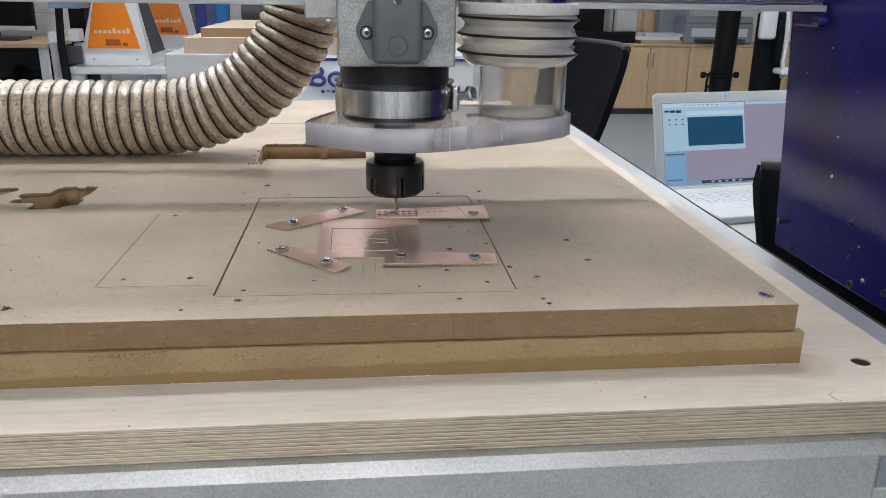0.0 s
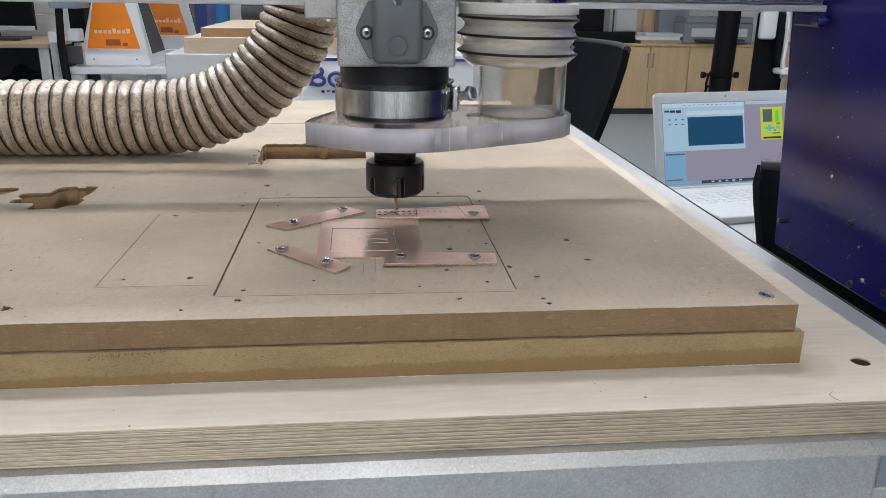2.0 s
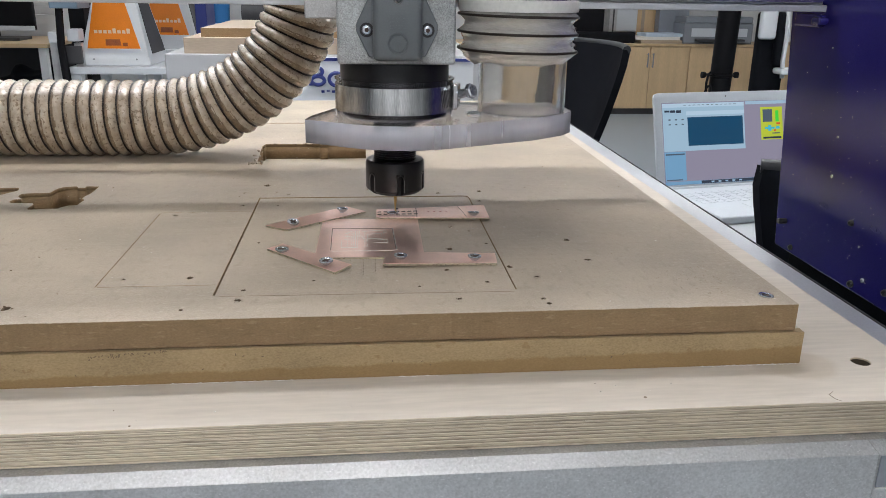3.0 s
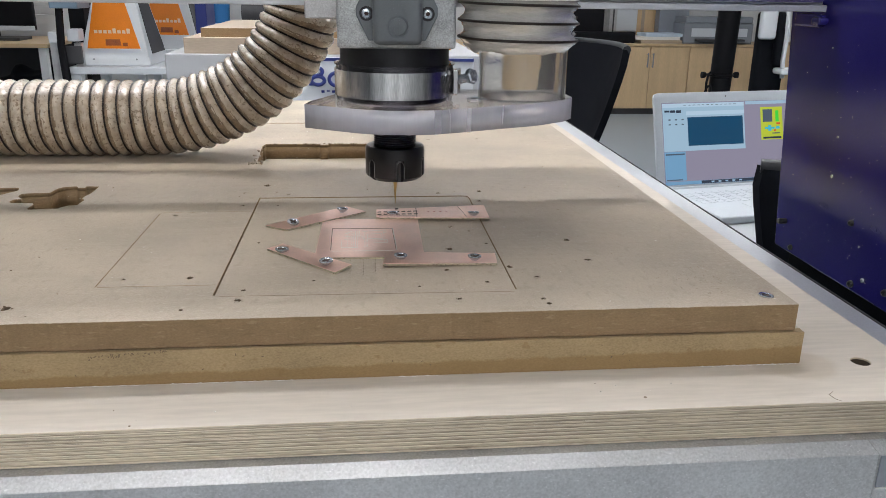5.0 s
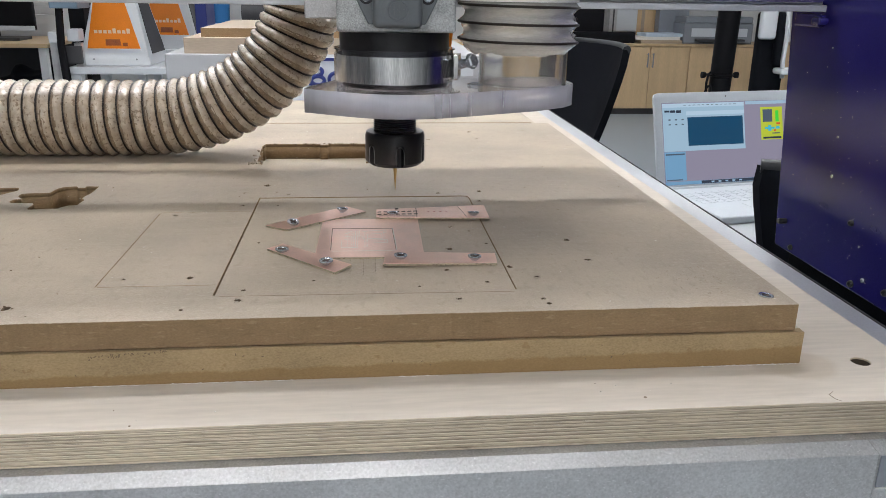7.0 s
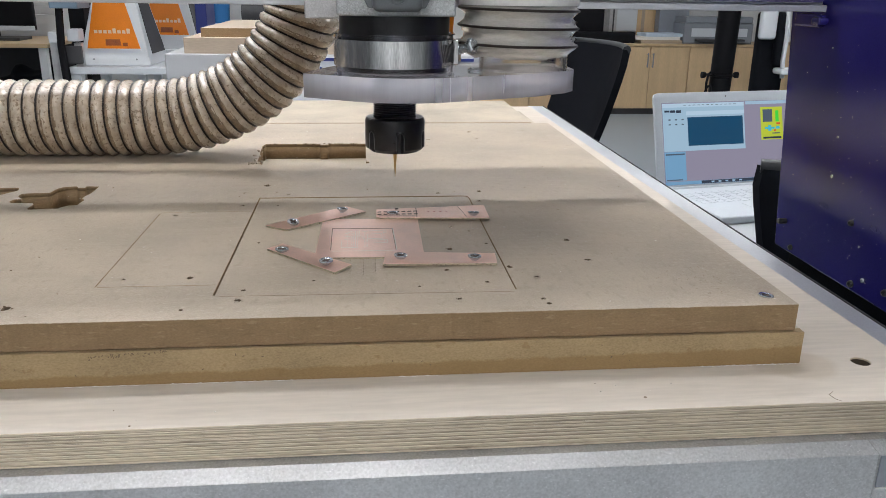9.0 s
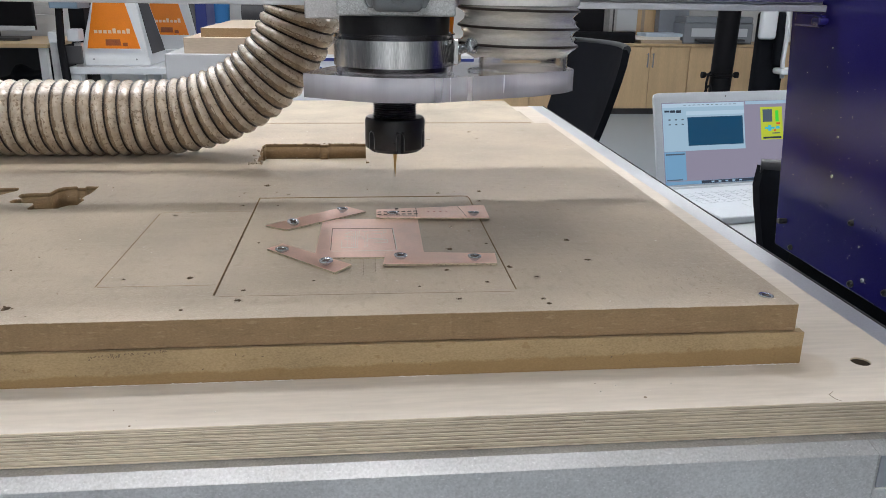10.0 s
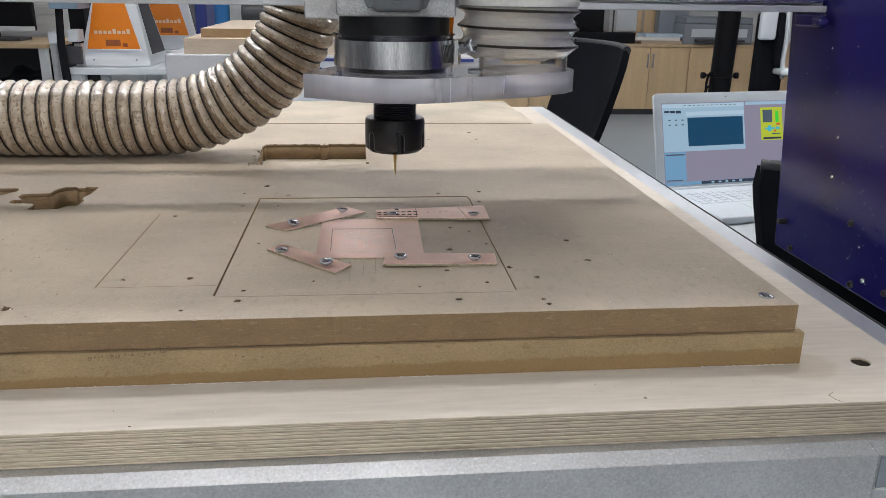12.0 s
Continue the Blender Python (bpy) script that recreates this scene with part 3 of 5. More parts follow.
    # added dark sleeve and floor paint the shade down the drilled hole
    part("shade_sleeve", lathe([(0.0056, PLY_BOTTOM + 0.002), (0.0061, PLY_BOTTOM + 0.002), (0.0061, PLY_TOP - 0.0012), (0.0058, PLY_TOP - 0.0012)], 20, 0.0469, -0.0024, closed=True), HOLE_SHADE, t, "dark sleeve standing in for the shade in a drilled hole")
    part("shaded_hole_bottom", lathe([(0.0061, PLY_BOTTOM + 0.0005), (0.0061, PLY_BOTTOM + 0.002)], 20, 0.0469, -0.0024), HOLE_SHADE, t)


def sawdust():
    """Loose pale crumbs and a few dark ones on the boards."""
    rnd = random.Random(21)
    for name, material, count, label in (("sawdust", PAPER, 170, "pale sawdust crumbs scattered on the boards"), ("sawdust", FRAY, 110, "brown sawdust crumbs scattered on the boards")):
        bms = []
        for k in range(count):
            b = bmesh.new()
            bmesh.ops.create_icosphere(b, subdivisions=1, radius=rnd.uniform(0.00022, 0.00055))
            ply = rnd.random() < 0.06
            x, y = (rnd.uniform(-0.5, 0.07), rnd.uniform(-0.05, -0.004)) if ply else (rnd.uniform(-0.55, -0.005), rnd.uniform(0.005, 0.65) ** 1.0)
            bms.append(moved(b, pose(x, y, (PLY_TOP if ply else 0.0) + 0.0001, rnd.uniform(0, 90), 0, rnd.uniform(0, 360)) @ Matrix.Diagonal((1.6, 0.8, 0.5, 1))))
        single(name, merge(*bms), material, label, "sawdust", kind="stuff")
    single("scratch", tube([(0.0045, -0.0510, PLY_TOP), (0.0022, -0.0480, PLY_TOP), (0.0018, -0.0450, PLY_TOP), (0.0012, -0.0432, PLY_TOP), (0.0060, -0.0395, PLY_TOP)], 0.0002, 5), SCRATCH, "small curved scratch in the plywood", "scratch")
    single("knot", moved(lathe([(0.0012, -0.0003), (0.0010, 0.0001)], 10), Matrix.Translation((-0.1084, -0.0382, PLY_TOP))), SCRATCH, "small dark pin knot in the plywood", "knot")


def table_frame():
    t = thing("table_frame", "silver aluminium extrusion frame of the router table", "frame")
    zt = -0.0615
    # flat top, wide chamfer, upright face
    prof = [(-0.0650, zt - 0.0063), (-0.0647, zt - 0.0058), (-0.0592, zt - 0.0004), (-0.0588, zt), (-0.02, zt), (-0.02, zt - 0.09), (-0.0650, zt - 0.09)]

    def rail(x0, x1, pts):
        bm = bmesh.new()
        a, b = [bm.verts.new((x0(y), y, z)) for y, z in pts], [bm.verts.new((x1(y), y, z)) for y, z in pts]
        bm.faces.new(a), bm.faces.new(b)
        for i in range(len(pts)):
            j = (i + 1) % len(pts)
            bm.faces.new((a[i], a[j], b[j], b[i]))
        return bm
    part("front_rail", rail(lambda y: LEFT - 0.05, lambda y: 0.0143 - 0.68 * (y + 0.051), prof), ALU, t)
    part("corner_block", rail(lambda y: 0.0147 - 0.68 * (y + 0.051), lambda y: 0.102, prof), ALU, t)
    part("end_cap", box(0.0248, 0.100, -0.0662, -0.0652, zt - 0.0275, zt - 0.0066, 0.0004), GREY, t, "blue-grey plastic end cap")
    part("cap_lip", box(0.0246, 0.100, -0.0668, -0.0652, zt - 0.0286, zt - 0.0277, 0.0002), CUFF, t)
    part("side_rail", prism([(0.0800, -0.0195), (0.1012, -0.0195), (0.1012, 1.19), (0.0700, 1.19)], -0.13, -0.0475, 0.001), ALU, t)
    part("side_strip", prism([(0.0794, -0.052), (0.1006, -0.052), (0.1006, 1.18), (0.0694, 1.18)], -0.0474, -0.0425, 0.0005), ALU_SIDE, t)
    part("side_lip", box(0.1009, 0.1019, -0.052, 1.18, -0.0500, -0.0415, 0.0003), DARK, t, "dark rubber strip along the rail")
    part("rear_rail", box(LEFT, 0.0775, 1.152, 1.19, -0.13, -0.0445, 0.0012), ALU, t)
    for x in (LEFT + 0.05, 0.06):
        for y in (0.02, 1.12):
            part("leg", box(x - 0.03, x + 0.03, y - 0.03, y + 0.03, FLOOR_Z, -0.1305, 0.002), ALU, t)


# ---- the gantry ----
def bolt_head(r, h, n=20):
    bm = lathe([(r, 0), (r, h * 0.55), (r * 0.8, h * 0.9), (r * 0.42, h), (r * 0.42, h * 0.35)], n)
    return bm


def gantry():
    t = thing("gantry_side", "glossy dark violet powder-coated steel gantry upright", "gantry upright")
    # side plate, leaning rear edge
    pr = [(0.05, -0.0722), (0.3388, -0.0722), (0.3747, 0.20), (0.3747, 0.62), (0.05, 0.62)]
    part("side_plate", moved(prism(pr, -0.06, 0.0, 0.0015), Matrix(((0, 0, 1, 0.230), (1, 0, 0, 0), (0, 1, 0, 0), (0, 0, 0, 1)))), PURPLE, t)
    spots = [(0.3053, -0.0651, 0.0028), (0.1988, -0.0654, 0.0032), (0.1826, -0.0561, 0.0024), (0.1521, -0.0561, 0.0030), (0.2134, -0.0121, 0.0030), (0.2542, 0.0219, 0.0018), (0.2559, 0.0585, 0.0013), (0.2876, 0.1368, 0.0010), (0.1971, -0.0294, 0.0010)]
    # flat rings modelled in place of two dark oval reflections on the plate
    for y, z in ((0.2608, -0.0084), (0.1797, -0.0083)):
        ring = [(0.1698, y + 0.0075 * math.cos(2 * math.pi * k / 28), z + 0.0024 * math.sin(2 * math.pi * k / 28)) for k in range(28)]
        part("reflection_ring", merge(tube(ring, 0.0004, 6, True), moved(lathe([(0.0018, 0), (0.0015, 0.0005)], 18), Matrix.Translation((0.1700, y, z)) @ Euler((0, -math.pi / 2, 0)).to_matrix().to_4x4())), PURPLE, t, "violet ring and disc standing in for a dark reflection")
    # the rail lies in shade, which its black colour supplies
    part("lower_rail", box(0.186, 0.26, 0.05, 0.335, -0.30, -0.0726, 0.002), BLACK_CLOTH, t, "lower rail under the violet plate, coloured black for its shade")
    part("stop_pin", moved(lathe([(0.0026, 0), (0.0030, 0.001), (0.0030, 0.008), (0.0022, 0.009)], 16), Matrix.Translation((0.1695, 0.3216, -0.0412)) @ Euler((0, -math.pi / 2, 0)).to_matrix().to_4x4()), BLACK_STEEL, t, "short black pin")
    for y, z, r in spots:
        part("bolt", moved(bolt_head(r, r * 1.1, 14), Matrix.Translation((0.170, y, z)) @ Euler((0, -math.pi / 2, 0)).to_matrix().to_4x4()), BLACK_STEEL if r > 0.0025 else ZINC, t)
    part("rail_end_clamp", merge(box(0.163, 0.1698, 0.306, 0.352, 0.154, 0.1665, 0.002), box(0.158, 0.1698, 0.300, 0.314, 0.156, 0.164, 0.003)), PURPLE, t)
    rnd, specks = random.Random(31), []
    for k in range(170):
        s = bmesh.new()
        bmesh.ops.create_icosphere(s, subdivisions=1, radius=rnd.uniform(0.0001, 0.0003))
        specks.append(moved(s, Matrix.Translation((0.1699, rnd.uniform(0.10, 0.33), rnd.triangular(-0.068, 0.16, -0.03)))))
    part("dust_specks", merge(*specks), PAPER, t, "tiny pale dust specks")
    b = thing("gantry_beam", "silver aluminium beam across the router", "beam")
    part("beam_body", box(-1.15, 0.1675, 0.312, 0.43, 0.1712, 0.269, 0.0015), ALU_SIDE, b)
    part("linear_rail", box(-1.15, 0.160, 0.300, 0.3118, 0.1765, 0.192, 0.001), STEEL, b)
    part("lower_lip", box(-1.15, 0.1672, 0.304, 0.3118, 0.1684, 0.1745, 0.0008), ALU_SIDE, b)
    c = thing("carriage_plate", "thick grey aluminium carriage plate on the beam", "carriage")
    part("plate", box(-0.3175, -0.200, 0.286, 0.2995, 0.158, 0.44, 0.0012), ALU, c)
    part("bearing_block", box(-0.30, -0.205, 0.2998, 0.3118, 0.195, 0.24, 0.001), BLACK_STEEL, c)


# ---- the spindle ----
AX, AY = -0.2428, 0.2165


def spindle():
    t = thing("spindle", "grey cast-aluminium milling spindle with a black collet nut", "spindle", pose(AX, AY, 0))
    part("motor_body", box(-0.0442, 0.0442, -0.044, 0.056, 0.1275, 0.40, 0.0025, 3), ALU_CAST, t, smooth=40)
    part("z_plate", box(-0.040, 0.040, 0.0562, 0.0690, 0.1650, 0.44, 0.001), ALU, t)
    cover = part("connector_flange", moved(prism([(-0.030, 0.1515), (-0.021, 0.1335), (0.021, 0.1335), (0.030, 0.1515), (0.030, 0.157), (0.021, 0.175), (-0.021, 0.175), (-0.030, 0.157)], 0, 0.005, 0.001),
                                          Matrix(((1, 0, 0, 0), (0, 0, -1, -0.0441), (0, 1, 0, 0), (0, 0, 0, 1)))), GREY_COVER, t, "dark grey connector flange")
    part("connector_block", box(-0.018, 0.018, -0.0625, -0.0492, 0.1312, 0.185, 0.0045, 3), GREY_COVER, cover, smooth=40)
    ring = [(0.0068 * math.cos(a), -0.0626, 0.1440 + 0.0068 * math.sin(a)) for a in [2 * math.pi * i / 24 for i in range(24)]]
    part("embossed_mark", merge(tube(ring, 0.0009, 6, True), box(-0.006, 0.006, -0.0634, -0.0624, 0.1434, 0.1446), box(-0.0024, -0.0012, -0.0634, -0.0624, 0.1385, 0.1495), box(0.0012, 0.0024, -0.0634, -0.0624, 0.1385, 0.1495)), GREY_COVER, cover, "embossed round mark")
    part("embossed_writing", merge(*[box(-0.0055 + 0.0042 * (k % 3), -0.0028 + 0.0042 * (k % 3), -0.0633, -0.0624, 0.1535 + 0.0024 * (k // 3), 0.1545 + 0.0024 * (k // 3)) for k in range(18)]), GREY_COVER, cover, "rows of small embossed bars")
    for x in (-0.0223, 0.0223):
        part("bolt", moved(bolt_head(0.0036, 0.0030), Matrix.Translation((x, -0.0491, 0.1528)) @ Euler((math.pi / 2, 0, 0)).to_matrix().to_4x4()), ZINC, cover, "zinc socket-head bolt")
        part("socket", moved(lathe([(0.0001, 0.0012), (0.0016, 0.0012), (0.0016, 0.0032), (0.0001, 0.0032)], 6), Matrix.Translation((x, -0.0491, 0.1528)) @ Euler((math.pi / 2, 0, 0)).to_matrix().to_4x4()), SLOT, cover, "dark hexagon socket")
        part("washer", moved(lathe([(0.0036, 0.0), (0.0052, 0.0), (0.0052, 0.0006), (0.0036, 0.0006)], 24, closed=True), Matrix.Translation((x, -0.0491, 0.1528)) @ Euler((math.pi / 2, 0, 0)).to_matrix().to_4x4()), BLACK_STEEL, cover, "black washer")
    part("slotted_screw", moved(merge(lathe([(0.0045, 0), (0.0045, 0.0012), (0.004, 0.0016)], 20), box(-0.0038, 0.0038, -0.0005, 0.0005, 0.0014, 0.0018)), Matrix.Translation((0, -0.0624, 0.1762)) @ Euler((math.pi / 2, 0, 0.5)).to_matrix().to_4x4()), ZINC, cover, "pale slotted screw")
    part("neck", lathe([(0.0420, 0.084), (0.0420, 0.113), (0.0435, 0.113), (0.0435, 0.1274)], 64), BLACK_STEEL, t, "black steel neck", smooth=30)
    part("nose", lathe([(0.036, 0.0805), (0.036, 0.0838), (0.0425, 0.0839)], 64), WORN, t, smooth=30)
    # threaded shaft
    prof = []
    for i in range(18):
        z = 0.0477 + i * 0.0018
        prof += [(0.0164, z), (0.0176, z + 0.0007), (0.0176, z + 0.0010), (0.0164, z + 0.0016)]
    part("threaded_shaft", lathe(prof, 48), BLACK_STEEL, t, "black threaded shaft", smooth=50)
    # collet nut: notched rim
    n, bm, rows = 96, bmesh.new(), []
    levels = [(0.0150, 0.0202, 0), (0.0205, 0.0202, 0), (0.0240, 0.0232, 1), (0.0245, 0.0245, 1), (0.0245, 0.0372, 1), (0.0245, 0.0384, 0), (0.0245, 0.0445, 0), (0.0238, 0.0468, 0), (0.0230, 0.0476, 0), (0.0172, 0.0478, 0)]
    for r, z, cut in levels:
        ring_v = []
        for i in range(n):
            a = 2 * math.pi * i / n
            near = abs(((i + 14) % 16) - 8) <= 1 and cut
            rr = r - (0.0042 if near else 0)
            ring_v.append(bm.verts.new((rr * math.cos(a), rr * math.sin(a), z)))
        rows.append(ring_v)
    for a, b in zip(rows, rows[1:]):
        for i in range(n):
            bm.faces.new((a[i], a[(i + 1) % n], b[(i + 1) % n], b[i]))
    bm.faces.new(rows[0])
    part("collet_nut", bm, BLACK_STEEL, t, "black notched collet nut", smooth=25)
    for k in range(6):
        a = 2 * math.pi * (k * 16 + 10) / n
        run = [(-0.0032, 0.0236), (-0.0032, 0.0330), (-0.0027, 0.0356), (-0.0015, 0.0372), (0, 0.0377), (0.0015, 0.0372), (0.0027, 0.0356), (0.0032, 0.0330), (0.0032, 0.0236)]
        part("slot_edge", tube([(0.0245 * math.cos(a + w / 0.0245), 0.0245 * math.sin(a + w / 0.0245), z) for w, z in run], 0.00032, 6), WORN, t, "worn bright rim of a spanner slot", smooth=60)
    part("collet", lathe([(0.0035, 0.0180), (0.0120, 0.0190), (0.0140, 0.0201)], 32), STEEL, t, smooth=30)
    part("milling_bit", lathe([(0.0001, -0.0030), (0.0010, 0.0090), (0.0015, 0.0145), (0.0015, 0.0182)], 16), GOLD, t, "slim gold-coated engraving bit", smooth=40)
    return t


def hull(points):
    pts = sorted(points)
    def half(seq):
        out = []
        for p in seq:
            while len(out) > 1 and (out[-1][0] - out[-2][0]) * (p[1] - out[-2][1]) - (out[-1][1] - out[-2][1]) * (p[0] - out[-2][0]) <= 0:
                out.pop()
            out.append(p)
        return out[:-1]
    return half(pts) + half(pts[::-1])


TUBE_X, TUBE_Y = 0.1068, 0.0125


def dust_shoe():
    t = thing("dust_shoe", "thick clear acrylic dust-shoe plate with a clear tube", "dust shoe", pose(AX, AY, 0))
    # a plate sawn square at both ends, bowed round the spindle in front
    loop = hull([p for p in disc(0.006, 0.002, 0.0755, 96) if p[1] < -0.02] + disc(0.006, 0.0, 0.058, 48) + [(-0.0702, -0.0385), (-0.0665, -0.020), (-0.050, 0.020), (0.1102, -0.0326), (0.1383, -0.0109), (0.1484, 0.0043), (0.1484, 0.058)])
    pl = part("plate", sheet_with_holes(loop, [disc(0, 0, 0.0400, 48), disc(TUBE_X, TUBE_Y, 0.0335, 48)], 0.0680, 0.0858), None, t, "thick clear acrylic plate with sawn edges")
    edged(pl.data, ACRYLIC, ACRYLIC_EDGE)
    part("collar", lathe([(0.0455, 0.0862), (0.0468, 0.0862), (0.0468, 0.1128), (0.0482, 0.1132), (0.0482, 0.1142), (0.0455, 0.1142)], 64, closed=True), ACRYLIC, t, "clear acrylic collar", smooth=30)
    band = part("clamp_band", lathe([(0.0471, 0.0895), (0.0481, 0.0895), (0.0481, 0.1098), (0.0471, 0.1098)], 96, closed=True), STEEL, t, "brushed steel clamp band, reflection streaks put into its colour", smooth=30)
    a = radians(-14)
    m = Matrix.Translation((0.0481 * math.cos(a), 0.0481 * math.sin(a), 0.1)) @ Euler((0, 0, a)).to_matrix().to_4x4()
    part("clamp_housing", moved(box(0.0002, 0.0045, -0.009, 0.009, -0.0095, 0.0105, 0.0012), m), STEEL, band)
    part("clamp_screw", moved(merge(moved(lathe([(0.0036, -0.013), (0.0036, 0.012)], 16), Euler((0, math.pi / 2, 0)).to_matrix().to_4x4()), moved(lathe([(0.0058, 0.010), (0.0062, 0.011), (0.0062, 0.014), (0.0052, 0.0152)], 6), Euler((0, math.pi / 2, 0)).to_matrix().to_4x4())), m @ Matrix.Translation((0.0045, -0.003, 0.002)) @ Euler((0.2, -0.3, -0.5)).to_matrix().to_4x4()), ZINC, band, "zinc hexagon clamp screw")
    slots = []
    for k in range(9):
        b = a - 0.10 - 0.05 * k
        slots.append(moved(box(-0.0001, 0.0003, -0.00035, 0.00035, -0.007, 0.007), Matrix.Translation((0.0481 * math.cos(b), 0.0481 * math.sin(b), 0.1)) @ Euler((0, 0, b)).to_matrix().to_4x4() @ Euler((0.25, 0, 0)).to_matrix().to_4x4()))
    part("band_slots", merge(*slots), BLACK_STEEL, band)
    part("tube", lathe([(0.0334, 0.0862), (0.0366, 0.0862), (0.0366, 0.1560), (0.0334, 0.1560)], 72, TUBE_X, TUBE_Y, closed=True), ACRYLIC_TUBE, t, "clear acrylic tube hazy with dust", smooth=30)
    part("bolt", moved(lathe([(0.0065, 0), (0.0065, 0.001), (0.005, 0.0018), (0.003, 0.0018), (0.003, 0.0005)], 20), Matrix.Translation((0.064, -0.012, 0.0861))), ZINC, t)
    return t


def shoe_hose():
    t = thing("flexible_hose", "short clear ribbed suction hose pushed over the acrylic tube", "hose", pose(AX + TUBE_X - 0.006, AY + TUBE_Y - 0.004, 0))
    n, bm, rows = 72, bmesh.new(), []
    pitch = 0.0134
    rnd = random.Random(5)
    steps = 40
    for i in range(steps + 1):
        z = 0.126 + i * 0.0012
        row = []
        for k in range(n):
            a = 2 * math.pi * k / n
            ph = (z - 0.1392) / pitch + k / n * 0.35
            r = 0.0440 + 0.0038 * (0.5 + 0.5 * math.cos(2 * math.pi * ph)) ** 1.5 + 0.0016 * noise.noise((4 * math.cos(a), 4 * math.sin(a), z * 210)) + 0.0008 * noise.noise((13 * math.cos(a), 13 * math.sin(a), z * 420))
            if i < 4:
                r = 0.0390 + (r - 0.0390) * (i / 4) ** 0.7
            row.append(bm.verts.new((r * math.cos(a), r * math.sin(a), z + 0.0018 * (noise.noise((2 * math.cos(a), 2 * math.sin(a), 5)) + 0.8 * noise.noise((7 * math.cos(a), 7 * math.sin(a), 5))) * (i < 10))))
        rows.append(row)
    for a, b in zip(rows, rows[1:]):
        for k in range(n):
            bm.faces.new((a[k], a[(k + 1) % n], b[(k + 1) % n], b[k]))
    part("wall", bm, HOSE_SHINE, t, "clear crinkled hose wall", smooth=60)
    for j in range(3):
        loop = []
        for k in range(73):
            a = 2 * math.pi * k / 72
            loop.append((0.0484 * math.cos(a), 0.0484 * math.sin(a), 0.1392 + pitch * (j - k / 72 * 0.35)))
        part("wire", tube(loop, 0.0011, 8), HOSE_WIRE, t, "dark wire rib", smooth=60)
    part("cuff", lathe([(0.0440, 0.1662), (0.0480, 0.1658), (0.0484, 0.1670), (0.0484, 0.1735), (0.0474, 0.1745), (0.0440, 0.1745)], 72, closed=True), CUFF, t, "milky hose cuff", smooth=30)
    return t


def dust_pipe():
    single("dust_pipe", lathe([(0.0395, 0.170), (0.0415, 0.170), (0.0415, 0.60), (0.0395, 0.60)], 64, AX + TUBE_X - 0.006, AY + TUBE_Y - 0.004, closed=True), STEEL, "bright steel dust pipe entering the short hose", "pipe", smooth=30)


def orange_cable():
    single("orange_cable", tube([(-0.192 + 0.003 * math.sin(k * 0.4), 0.292, 0.132 + 0.012 * k) for k in range(24)], 0.0028, 8), ORANGE, "thin orange cable hanging behind the short hose", "cable", smooth=50)


